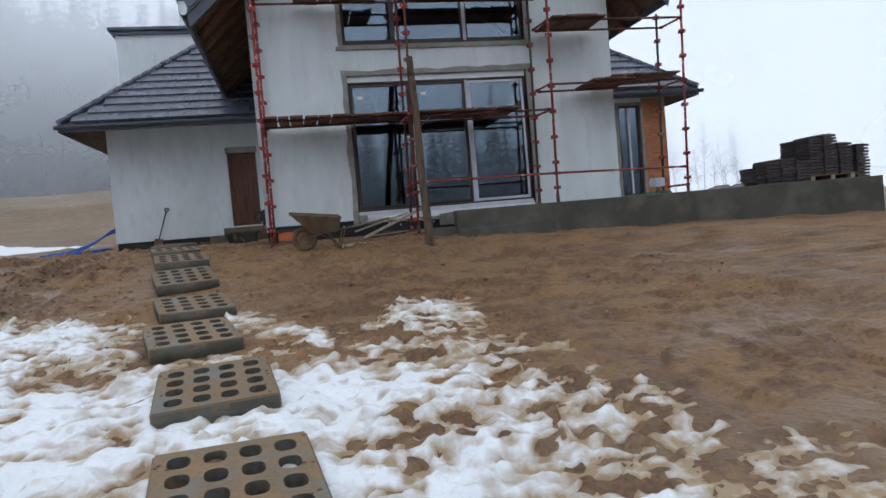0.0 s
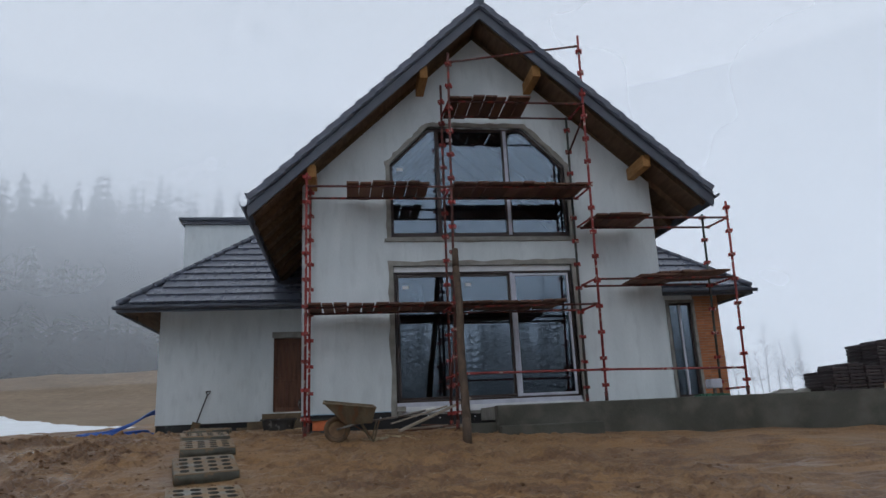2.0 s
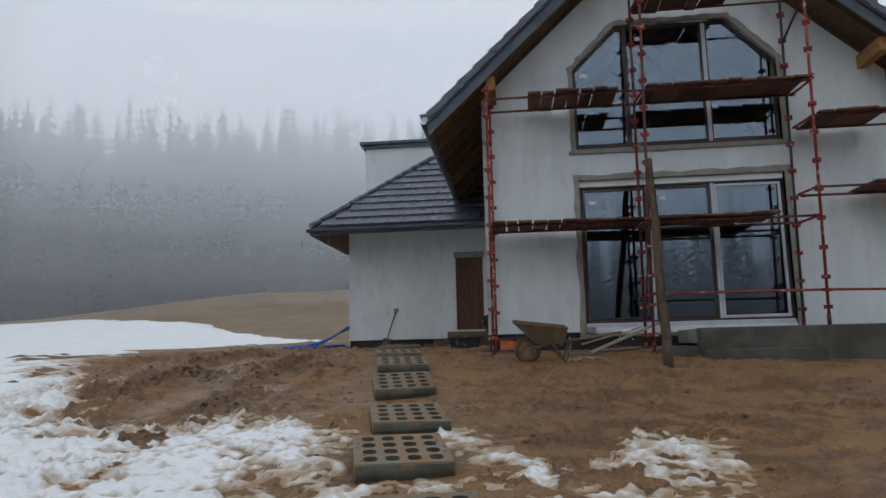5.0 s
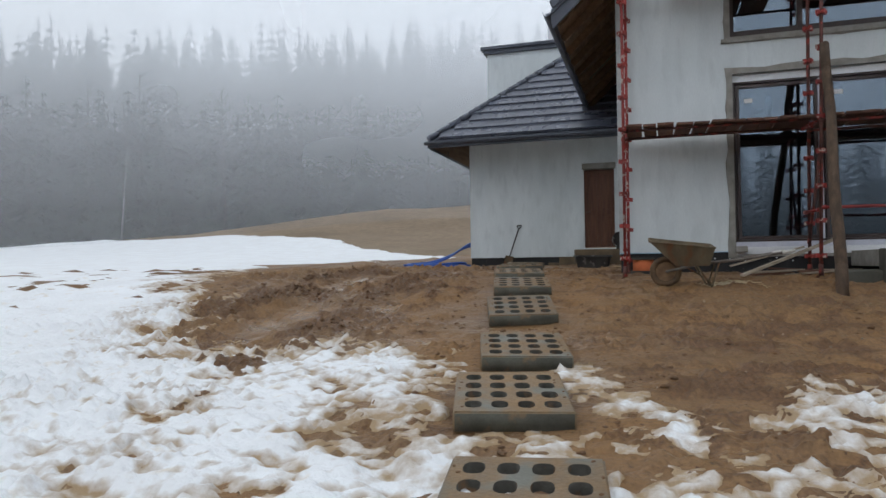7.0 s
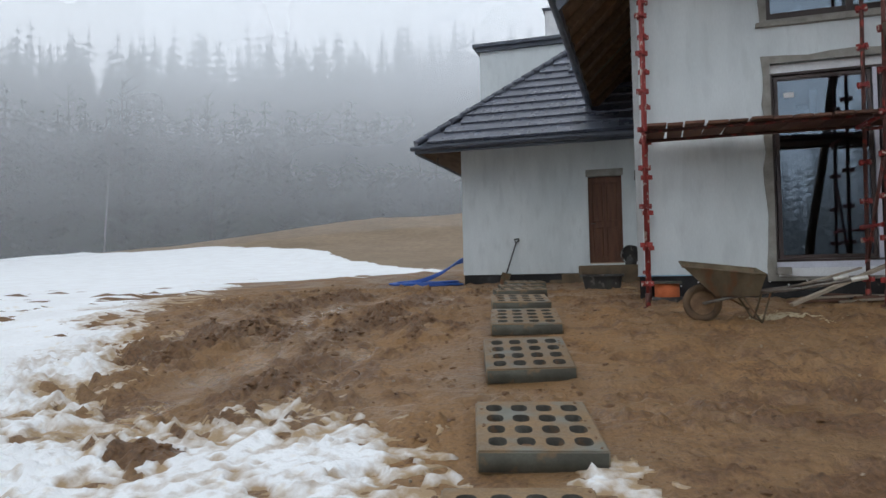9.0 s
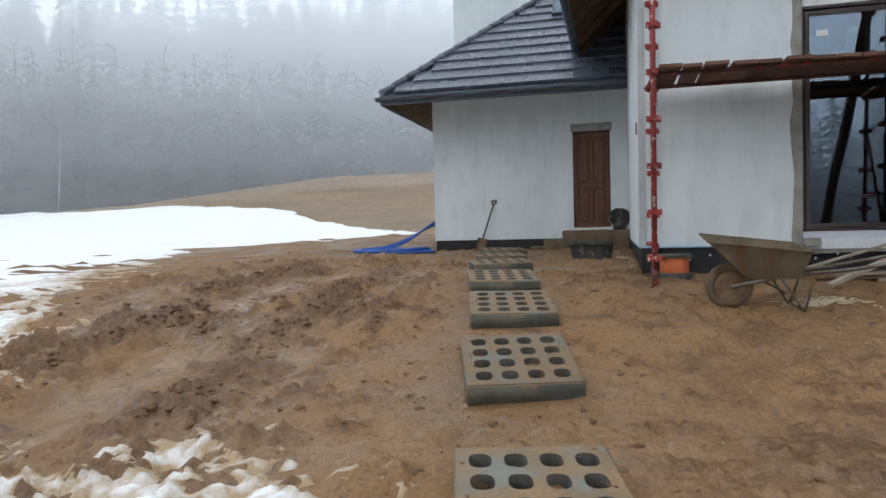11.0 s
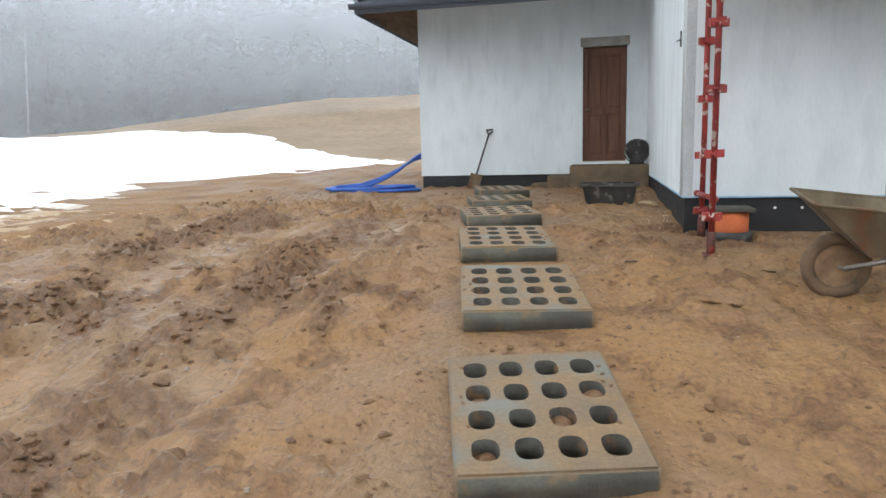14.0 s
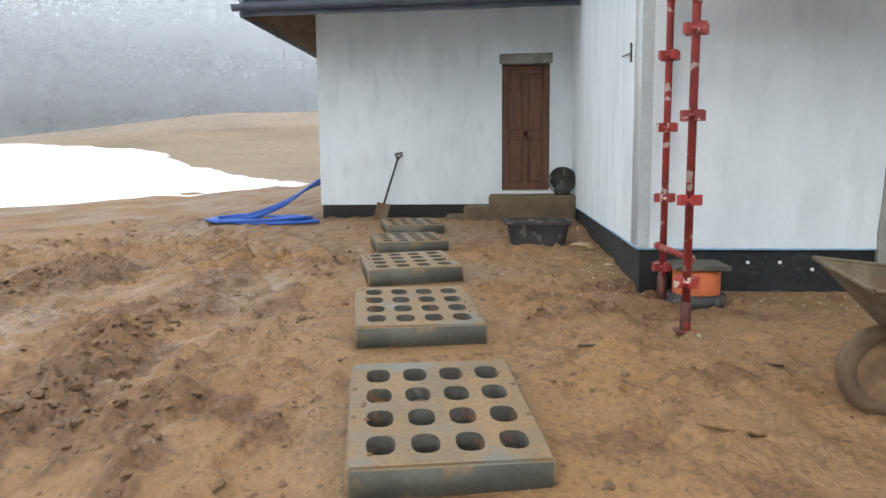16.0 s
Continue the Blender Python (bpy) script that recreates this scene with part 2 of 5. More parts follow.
# ---- building helpers ----
def box(bm, x0, x1, y0, y1, z0, z1, m=None):
    vs = [bm.verts.new((x, y, z)) for z in (z0, z1) for y in (y0, y1) for x in (x0, x1)]
    for f in ((0, 2, 3, 1), (4, 5, 7, 6), (0, 1, 5, 4), (2, 6, 7, 3), (0, 4, 6, 2), (1, 3, 7, 5)):
        bm.faces.new([vs[i] for i in f])
    if m is not None:
        bmesh.ops.transform(bm, matrix=m, verts=vs)
    return vs


def tube(bm, a, b, r, n=10, r2=None, cap=True):
    a, b = Vector(a), Vector(b)
    q = (b - a).to_track_quat("Z", "Y")
    rings = []
    for p, rad in ((a, r), (b, r if r2 is None else r2)):
        rings.append([bm.verts.new(p + q @ Vector((rad * math.cos(2 * math.pi * k / n), rad * math.sin(2 * math.pi * k / n), 0))) for k in range(n)])
    for k in range(n):
        f = bm.faces.new((rings[0][k], rings[0][(k + 1) % n], rings[1][(k + 1) % n], rings[1][k]))
        f.smooth = True
    if cap:
        bm.faces.new(rings[0][::-1])
        bm.faces.new(rings[1])


def bar(bm, a, b, w, h):
    """A squared bar from a to b, w wide and h high."""
    a, b = Vector(a), Vector(b)
    q = (b - a).to_track_quat("X", "Z").to_matrix().to_4x4()
    box(bm, 0, (b - a).length, -w / 2, w / 2, -h / 2, h / 2, Matrix.Translation(a) @ q)


def prism(bm, pts, y0, y1):
    """A polygon of (x, z) pushed from y0 to y1."""
    a, b = [bm.verts.new((x, y0, z)) for x, z in pts], [bm.verts.new((x, y1, z)) for x, z in pts]
    n = len(pts)
    bm.faces.new(a)
    bm.faces.new(b[::-1])
    for k in range(n):
        bm.faces.new((a[k], b[k], b[(k + 1) % n], a[(k + 1) % n]))


def to_mesh(name, bm, material, bevel=0.0):
    bmesh.ops.recalc_face_normals(bm, faces=bm.faces)
    if bevel:
        bmesh.ops.bevel(bm, geom=[e for e in bm.edges if e.calc_face_angle(0) > 0.6], offset=bevel, segments=2, affect="EDGES", profile=0.6)
    me = bpy.data.meshes.new(name)
    bm.to_mesh(me)
    bm.free()
    for mat in material if isinstance(material, (list, tuple)) else [material]:
        me.materials.append(mat)
    return me


def thing(name, at, label, category, group="", kind=""):
    ob = new(name)
    ob.location = at
    ob.empty_display_size = 0.1
    return tagged(ob, label, category, group, kind)


def link(name, me, parent=None, label=""):
    ob = new(name, me)
    if parent is not None:
        ob.parent = parent
        if parent.type == "EMPTY":
            ob.location = -parent.location
    if label:
        tagged(ob, label)
    return ob


def part(name, bm, material, parent=None, label="", bevel=0.0):
    """Links a bmesh, given in world places, as one mesh object under a thing or a part."""
    return link(name, to_mesh(name, bm, material, bevel), parent, label)


def plate(name, outer, holes, thick, material, turn=None):
    """A flat plate with holes, outlines in its plane, pushed to a thickness; the plane's x, y become x, z unless turn is given."""
    cu = bpy.data.curves.new(name, "CURVE")
    cu.dimensions, cu.fill_mode, cu.extrude = "2D", "BOTH", thick / 2
    for pts in (outer, *holes):
        sp = cu.splines.new("POLY")
        sp.points.add(len(pts) - 1)
        for p, (x, y) in zip(sp.points, pts):
            p.co = (x, y, 0, 1)
        sp.use_cyclic_u = True
    ob = bpy.data.objects.new(name, cu)
    scene.collection.objects.link(ob)
    me = bpy.data.meshes.new_from_object(ob.evaluated_get(bpy.context.evaluated_depsgraph_get()))
    bpy.data.objects.remove(ob)
    me.name = name
    me.materials.clear()
    for mat in material if isinstance(material, (list, tuple)) else [material]:
        me.materials.append(mat)
    wb = bmesh.new()
    wb.from_mesh(me)
    bmesh.ops.remove_doubles(wb, verts=wb.verts, dist=0.0005)
    wb.to_mesh(me)
    wb.free()
    me.transform(turn if turn is not None else Matrix.Rotation(radians(90), 4, "X"))
    return me


def lattice(ix, iy, seed):
    h = (ix.astype(np.int64) * 374761393 + iy.astype(np.int64) * 668265263 + seed * 1442695041) & 0xFFFFFFFF
    h = ((h ^ (h >> 13)) * 1274126177) & 0xFFFFFFFF
    return ((h ^ (h >> 16)) & 0xFFFF) / 65535.0 * 2 - 1


def vnoise(x, y, seed=0):
    ix, iy = np.floor(x), np.floor(y)
    fx, fy = x - ix, y - iy
    fx, fy = fx * fx * (3 - 2 * fx), fy * fy * (3 - 2 * fy)
    a, b = lattice(ix, iy, seed), lattice(ix + 1, iy, seed)
    c, d = lattice(ix, iy + 1, seed), lattice(ix + 1, iy + 1, seed)
    return (a * (1 - fx) + b * fx) * (1 - fy) + (c * (1 - fx) + d * fx) * fy


def fbm(x, y, octaves=4, seed=0):
    out, amp, f = 0, 1.0, 1.0
    for k in range(octaves):
        out = out + amp * vnoise(x * f + 17.3 * k, y * f - 9.1 * k, seed + k)
        amp, f = amp * 0.5, f * 2.03
    return out


def smooth(v, lo, hi):
    t = np.clip((v - lo) / (hi - lo), 0, 1)
    return t * t * (3 - 2 * t)


# ---- terrain ----
ROW_Y = [-80, -30, -13.7, -9.2, -7.6, -6.3, -4.45, -2.97, -1.5, 0.3, 3, 6, 9, 30]
ROW_Z = [-3.0, -2.1, -1.36, -0.90, -0.745, -0.61, -0.41, -0.145, 0.02, 0.135, 0.16, 0.22, 0.3, 0.5]


def land(x, y):
    """The smooth lie of the land."""
    z = np.interp(y, ROW_Y, ROW_Z)
    z = z - 0.03 * np.clip(x - 2.5, 0, 25) * smooth(y, -14, -2)
    dx, dy = x, y + 9.0
    r, az = np.hypot(dx, dy), np.degrees(np.arctan2(-dx, dy))
    high = np.interp(az, [-180, -120, -40, -15, 5, 15, 22, 28, 34, 40, 46, 54, 75, 120, 180], [0, 0, 0.4, 1.9, 3.5, 3.55, 3.35, 2.95, 2.4, 1.85, 1.35, 0.9, 0.6, 0.4, 0])
    return z + 1.27 * high * np.clip((r - 15) / 40, 0, 1.0) ** 2.6 * (1 + 0.07 * fbm(x * 0.12, y * 0.12, 3, 19))


def churned(x, y):
    """Where soil was thrown up between the wheel lanes, the lumpiness of it, and the wet lanes themselves."""
    u = x + 0.16 * fbm(y * 0.55, x * 0.2, 2, 22) + 0.10 * fbm(x * 1.7, y * 1.3, 2, 23) + 0.03 * (y + 4)
    lumpy = fbm(x * 2.6, y * 1.5, 3, 21)
    along = smooth(y, -7.4, -6.2) * smooth(-y, -2.6, 1.0)
    heap = 0 * x
    for at, wide, much in ((-2.52, 0.13, 0.45), (-3.22, 0.27, 1.0), (-4.72, 0.42, 0.95)):
        heap = heap + much * np.exp(-((u - at) / wide) ** 2) * (smooth(y, -5.0, -4.0) if at < -4 else 1)
    heap = heap * along * (0.45 + 0.55 * smooth(lumpy, -0.5, 0.5))
    heap = heap * (1 - smooth(-y, 4.6, 5.6) * (1 - smooth(fbm(x * 2.2, y * 2.2, 3, 24), -0.1, 0.45)))
    heap = heap + 0.9 * np.exp(-((x + 3.9) / 1.3) ** 2 - ((y + 2.5) / 0.8) ** 2) * smooth(lumpy, -0.3, 0.4)
    lanes = 0 * x
    for at, wide in ((-2.90, 0.20), (-3.98, 0.30), (-5.2, 0.16)):
        lanes = lanes + np.exp(-((u - at) / wide) ** 4)
    return np.clip(heap, 0, 1.2), lumpy, np.clip(lanes * along - heap, 0, 1)


def crumbly(x, y):
    """Where the trodden sand breaks into crumbs."""
    patchy = fbm(x * 2.7 + 0.3 * fbm(x * 6, y * 6, 2, 57), y * 4.1, 3, 56)
    return smooth(patchy, 0.12, 0.55) * (0.55 + 0.45 * smooth(fbm(x * 0.7, y * 0.7, 2, 58), -0.4, 0.5))


def clods(x, y):
    """Churned mud: footprints, lumps and wheel ruts."""
    near = smooth(-np.hypot(x, (y + 5) * 0.8), -30, -14)
    wx, wy = x + 0.10 * fbm(x * 2, y * 2, 2, 51), y + 0.10 * fbm(x * 2, y * 2, 2, 52)
    stir = smooth(fbm(x * 0.6, y * 0.6, 3, 14), -0.5, 0.7)
    crumbs = np.abs(fbm(wx * 5.0, wy * 5.6, 3, 3))
    small = fbm(x * 9.5, y * 11.5, 2, 8)
    tame = 0.62 + 0.75 * np.maximum(smooth(-y, 2.6, 4.5) * smooth(x, 0.3, 1.8), smooth(-x, 1.9, 2.6)) * (1 - 0.7 * smooth(-y, 7.3, 8.8))
    heap, lumpy, lanes = churned(x, y)
    fine = tame * (1 - 0.8 * lanes) * ((0.014 + 0.055 * stir) * crumbs + (0.008 + 0.014 * stir) * small)
    lumps = np.abs(fbm(wx * 6.5, wy * 5.5, 3, 5))
    churn = heap * (0.008 + 0.045 * lumps + 0.080 * np.abs(fbm(x * 12, y * 10, 2, 6)))
    prints = 0.045 * smooth(fbm(x * 2.6, y * 2.2, 3, 60), 0.2, 0.6) * smooth(-y, -4, 1)
    fine = fine + 0.058 * crumbly(x, y) * np.abs(fbm(x * 13, y * 15, 2, 59)) * (1 - 0.6 * smooth(-y, 7.3, 8.8))
    return near * (fine + churn - 0.035 * lanes - prints)


SLABS = [(-0.14, -11.0, 7, 0), (-0.40, -9.38, 7, 1), (-0.72, -7.75, 14, 2), (-0.89, -6.30, 14, 3), (-1.25, -4.45, 14, 4), (-1.53, -2.95, 12, 5),
         (-1.84, -1.47, 13, 6), (-2.09, 0.05, 16, 7), (-2.37, 1.80, 16, 8), (-2.60, 3.60, 16, 9)]
SLAB_W, SLAB_L, SLAB_H = 0.78, 0.97, 0.14


def slab_centre(x, y, turn):
    a = radians(turn)
    return x + math.cos(a) * SLAB_W / 2 - math.sin(a) * SLAB_L / 2, y + math.sin(a) * SLAB_W / 2 + math.cos(a) * SLAB_L / 2


def ground_z(x, y):
    x, y = np.asarray(x, float), np.asarray(y, float)
    c = clods(x, y)
    for sx, sy, turn, _ in SLABS:          # the soil is trodden flat under the slabs
        cx, cy = slab_centre(sx, sy, turn)
        c = c * smooth(np.hypot(x - cx, y - cy), 0.45, 0.85)
    return land(x, y) + c


def gz(x, y):
    return float(ground_z(np.array([x]), np.array([y]))[0])


def snow_depth(x, y):
    """Above zero where snow lies."""
    edge = np.interp(y, [-30, -7.2, -4.7, -2.2, 0.5, 5, 7, 11.4, 16.5, 24, 30], [8, -3.4, -5.2, -6.8, -8.3, -9.9, -10.6, -9.6, -7.4, -3.5, -3])
    rough = fbm(x * 2.6, y * 2.6, 4, 77)
    field = (edge - x) * 0.30 + 0.20 * fbm(x * 0.9, y * 0.9, 4, 71) + 0.16 * rough * smooth(x, -11, -5) + 0.05 - 0.16 * smooth(fbm(x * 3.1, y * 3.9, 2, 62), 0.62, 1.2) * smooth(-np.hypot(x, y + 9), -18, -8)
    r, az = np.hypot(x, y + 9), np.degrees(np.arctan2(-x, y + 9))
    far = np.interp(az, [0, 12, 20, 28, 36, 45, 60, 100], [20, 23.5, 29.5, 42, 50, 55, 59, 62])
    field = np.minimum(field, (far - r) * 0.2 + 0.35 * fbm(x * 0.25, y * 0.25, 3, 5))
    left = np.clip((np.interp(x, [-6, -3.3, -2.2, -1.4, -0.9], [-5.3, -5.5, -5.4, -5.75, -6.1]) - y) * 0.36, -1, 0.48 - 0.14 * smooth(x, -3.4, -2.6) - 0.19 * smooth(x, -2.4, -1.4)) - smooth(x, -0.95, -0.6) - 0.30 * smooth(-y, 7.6, 9.0) * smooth(x, -3.0, -2.0)
    along = np.clip(((x + 0.15) * 0.54 - (y + 6.35) * 0.84) / 1.49, 0, 1)
    strip = 0.25 - 0.95 * np.hypot(x + 0.15 - 0.80 * along, y + 6.35 + 1.25 * along)
    far_right = 0.02 - 0.45 * np.maximum(np.hypot((x - 1.75) / 0.62, (y + 7.3) / 1.5) - 0.6, 0)
    main = np.minimum((-7.75 - 0.15 * x - y) * 0.45, (np.interp(y, [-14, -10.5, -9.3, -8], [3.1, 2.75, 2.35, 2.1]) - x) * 0.35)
    patch = np.maximum(np.maximum(left, np.clip(strip, -1, 0.18)), np.maximum(far_right, np.clip(main, -1, 0.32 - 0.12 * smooth(x, 0.9, 1.9))))
    pits = smooth(fbm(x * 5.8 + 0.2 * rough, y * 8.0, 2, 95), 0.10, 0.75)
    patch = patch + 0.10 * fbm(x * 1.3, y * 1.3, 2, 90) + 0.13 * rough - 0.25 * pits + 0.14 * fbm(x * 9, y * 12, 2, 96)
    patch = patch - 0.9 * smooth(churned(x, y)[0], 0.25, 0.7)
    patch = np.where(patch > 0, patch, patch * 2)
    return np.maximum(np.clip(field, -1, 0.5), np.clip(patch, -1, 0.40) * smooth(x, -7, -5))


def steps(fine, lo, hi, far_lo, far_hi, grow=1.13):
    mid = list(np.arange(lo, hi + fine / 2, fine))
    left, s, v = [], fine, lo
    while v > far_lo:
        s = min(s * grow, 0.7 if abs(v) < 70 else 40)
        v -= s
        left.append(v)
    right, s, v = [], fine, hi
    while v < far_hi:
        s = min(s * grow, 0.7 if abs(v) < 70 else 40)
        v += s
        right.append(v)
    return np.array(left[::-1] + mid + right)


def sheet(name, xs, ys, height, material, keep=None):
    X, Y = np.meshgrid(xs, ys)
    Z = height(X, Y)
    nx, ny = len(xs), len(ys)
    i = np.arange(nx * ny).reshape(ny, nx)
    quads = np.stack([i[:-1, :-1], i[:-1, 1:], i[1:, 1:], i[1:, :-1]], -1).reshape(-1, 4)
    if keep is not None:
        ok = keep(X, Y).ravel()
        quads = quads[ok[quads].any(1)]
        used = np.unique(quads)
        remap = np.zeros(nx * ny, int)
        remap[used] = np.arange(len(used))
        quads, pts = remap[quads], np.stack([X.ravel(), Y.ravel(), Z.ravel()], -1)[used]
    else:
        pts = np.stack([X.ravel(), Y.ravel(), Z.ravel()], -1)
    me = bpy.data.meshes.new(name)
    me.vertices.add(len(pts))
    me.vertices.foreach_set("co", pts.ravel())
    me.loops.add(quads.size)
    me.loops.foreach_set("vertex_index", quads.ravel().astype(np.int32))
    me.polygons.add(len(quads))
    me.polygons.foreach_set("loop_start", np.arange(0, quads.size, 4, dtype=np.int32))
    me.polygons.foreach_set("loop_total", np.full(len(quads), 4, np.int32))
    me.polygons.foreach_set("use_smooth", np.ones(len(quads), bool))
    me.update(calc_edges=True)
    for mat in material if isinstance(material, list) else [material]:
        me.materials.append(mat)
    return new(name, me)


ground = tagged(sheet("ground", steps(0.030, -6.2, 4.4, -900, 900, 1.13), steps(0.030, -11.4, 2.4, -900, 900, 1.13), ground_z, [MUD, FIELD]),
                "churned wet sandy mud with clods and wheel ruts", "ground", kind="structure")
cent = np.zeros(len(ground.data.polygons) * 3)
ground.data.polygons.foreach_get("center", cent)
cent = cent.reshape(-1, 3)
gx, gy = cent[:, 0], cent[:, 1]
grassy = np.hypot(gx, gy + 9) > 31 + 3 * fbm(gx * 0.2, gy * 0.2, 3, 2)
ground.data.polygons.foreach_set("material_index", grassy.astype(np.int32))
soil_at = np.zeros(len(ground.data.vertices) * 3)
ground.data.vertices.foreach_get("co", soil_at)
gx, gy = soil_at[0::3], soil_at[1::3]
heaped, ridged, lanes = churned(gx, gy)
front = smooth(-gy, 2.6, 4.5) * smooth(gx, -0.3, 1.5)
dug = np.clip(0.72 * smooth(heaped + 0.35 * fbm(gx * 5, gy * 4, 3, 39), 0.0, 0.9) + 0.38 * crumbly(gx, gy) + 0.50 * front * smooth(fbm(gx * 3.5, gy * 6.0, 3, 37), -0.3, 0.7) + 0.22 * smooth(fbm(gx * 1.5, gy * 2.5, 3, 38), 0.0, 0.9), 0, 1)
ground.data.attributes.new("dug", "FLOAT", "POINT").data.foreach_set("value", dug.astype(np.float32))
puddled = np.clip(lanes * smooth(fbm(gx * 1.8, gy * 1.1, 3, 45), -0.5, 0.5) + 0.45 * smooth(fbm(gx * 1.1, gy * 2.3, 3, 46), 0.3, 0.9) * smooth(-gy, 1.5, 4) + 0.8 * np.exp(-((gx + 2.3) / 0.75) ** 2 - ((gy + 4.75) / 0.75) ** 2) * smooth(fbm(gx * 2, gy * 2, 3, 47), -0.4, 0.4), 0, 1)
ground.data.attributes.new("wet", "FLOAT", "POINT").data.foreach_set("value", puddled.astype(np.float32))


def snow_z(x, y):
    d = snow_depth(x, y)
    top = np.clip(d, -0.1, 0.45)
    lump = (0.012 * fbm(x * 2.6, y * 2.6, 3, 33) - 0.032 * np.abs(fbm(x * 6.2, y * 9.0, 2, 34)) + 0.012) * np.clip(d * 3, 0, 1) * smooth(-np.hypot(x, y + 9), -22, -12)
    r = np.hypot(x, y + 9)
    thick = 0.034 * smooth(top, 0.02, 0.34) + 0.15 * smooth(r, 22, 40) * smooth(top, 0, 0.1)
    return land(x, y) + clods(x, y) * (0.7 + 0.3 * smooth(top, 0.02, 0.16)) + np.where(top > 0, 0.006 + thick + lump, top * 0.8 - 0.4 * smooth(r, 13, 20))


snow = tagged(sheet("snow", steps(0.031, -6.5, 3.6, -70, 14), steps(0.031, -14.6, -4.0, -40, 60), snow_z, SNOW, lambda x, y: (snow_depth(x, y) > -0.04)),
       "thin melting snow, patchy and soiled with mud", "snow", kind="stuff")
snow_at = np.zeros(len(snow.data.vertices) * 3)
snow.data.vertices.foreach_get("co", snow_at)
snow_at = snow_at.reshape(-1, 3)
snow.data.attributes.new("depth", "FLOAT", "POINT").data.foreach_set("value", np.clip(snow_depth(snow_at[:, 0], snow_at[:, 1]), 0, 0.5).astype(np.float32) + (0.25 * smooth(np.hypot(snow_at[:, 0], snow_at[:, 1] + 9), 14, 20)).astype(np.float32))

# ---- house ----
W, CX, RIDGE = 7.54, 3.734, 8.87                              # front wall, ridge line and height
SPAN = {-1: (4.67, 0.945), 1: (4.70, 0.893)}                  # each slope: half span and pitch
FRONT, REAR = -0.97, 11.5
GY, GX = 6.04, -4.18                                          # garage wall
house = thing("house", (CX, 5, 0.3), "unfinished white-rendered house with graphite tiled gable roof", "house")


def under(x, drop=0.32):
    return RIDGE - abs(x - CX) * SPAN[1 if x > CX else -1][1] - drop


def gable(y):
    return [(0, 0.45), (W, 0.45), (W, under(W)), (CX, under(CX)), (0, under(0))]


LOW = [(1.82, 0.452), (5.58, 0.452), (5.58, 3.32), (1.82, 3.32)]
TOP = [(1.80, 3.93), (5.62, 3.93), (5.62, 5.52), (4.76, 6.40), (2.65, 6.40), (1.80, 5.54)]
wall_me = plate("wall", gable(0), [LOW, TOP], 0.30, PLASTER)
wall_me.transform(Matrix.Translation((0, 0.15, 0)))
front_wall = link("wall", wall_me, house, "white undercoat render, water-stained")
for name, a in (("side_wall", (0, 0.30, 0.30, 11.0, 0.45, 5.25)), ("side_wall", (W - 0.30, W, 0.30, 11.0, 0.45, 5.15)), ("rear_wall", (0, W, 11.0, 11.3, 0.45, 5.2))):
    bm = bmesh.new()
    box(bm, *a)
    part(name, bm, PLASTER, house)
for a in ((0.02, W - 0.02, 0.02, 0.28, -0.5, 0.446), (0.022, 0.28, 0.28, GY, -0.5, 0.446), (W - 0.28, W - 0.02, 0.28, 4.0, -0.5, 0.446)):
    bm = bmesh.new()
    box(bm, *a)
    part("plinth", bm, MEMBRANE, house, "black dimpled foundation membrane")
for a in ((-0.004, W, -0.006, 0.012, 0.436, 0.449), (-0.006, 0.012, 0.012, GY, 0.436, 0.449)):
    bm = bmesh.new()
    box(bm, *a)
    part("starter_strip", bm, PALEBLUE, house, "pale blue plastic starter strip")
bm = bmesh.new()
box(bm, 0.0, 0.085, -0.006, -0.001, 0.452, 4.9)
part("corner_strip", bm, BEAD, house, "grey mortar strip along the wall corner")
# washers that hold the membrane
for k in range(16):
    bm = bmesh.new()
    tube(bm, (0.35 + k * 0.23, 0.02, 0.34 - 0.05 * (k % 3 == 1)), (0.35 + k * 0.23, 0.008, 0.34 - 0.05 * (k % 3 == 1)), 0.013, 8)
    part("washer", bm, FOAM, house)


def ring(name, outline, wide, y0, y1, material, parent, label="", rough=0.0):
    """A band that follows an outline, outwards by wide."""
    pts = [Vector((x, 0, z)) for x, z in outline]
    mid = sum(pts, Vector()) / len(pts)
    out = []
    n = len(pts)
    for k in range(n):
        a, b, c = pts[k - 1], pts[k], pts[(k + 1) % n]
        d1, d2 = (b - a).normalized(), (c - b).normalized()
        n1, n2 = Vector((d1.z, 0, -d1.x)), Vector((d2.z, 0, -d2.x))
        if n1.dot(b - mid) < 0 and abs(n1.dot(b - mid)) > 0.05:
            n1 = -n1
        if n2.dot(b - mid) < 0 and abs(n2.dot(b - mid)) > 0.05:
            n2 = -n2
        out.append(b + (n1 + n2) / (1 + n1.dot(n2)) * wide)
    seg_a, seg_b = [], []
    for k in range(n):
        m = 14 if rough else 1
        for j in range(m):
            t = j / m
            w = random.uniform(-rough, rough)
            seg_a.append(pts[k].lerp(pts[(k + 1) % n], t))
            q = out[k].lerp(out[(k + 1) % n], t)
            seg_b.append(q + (q - seg_a[-1]).normalized() * w)
    bm = bmesh.new()
    rows = [[bm.verts.new((p.x, y, p.z)) for p in seg] for seg, y in ((seg_a, y0), (seg_b, y0), (seg_b, y1), (seg_a, y1))]
    m = len(seg_a)
    for r in range(4):
        for k in range(m):
            bm.faces.new((rows[r][k], rows[r][(k + 1) % m], rows[(r + 1) % 4][(k + 1) % m], rows[(r + 1) % 4][k]))
    return part(name, bm, material, parent, label)


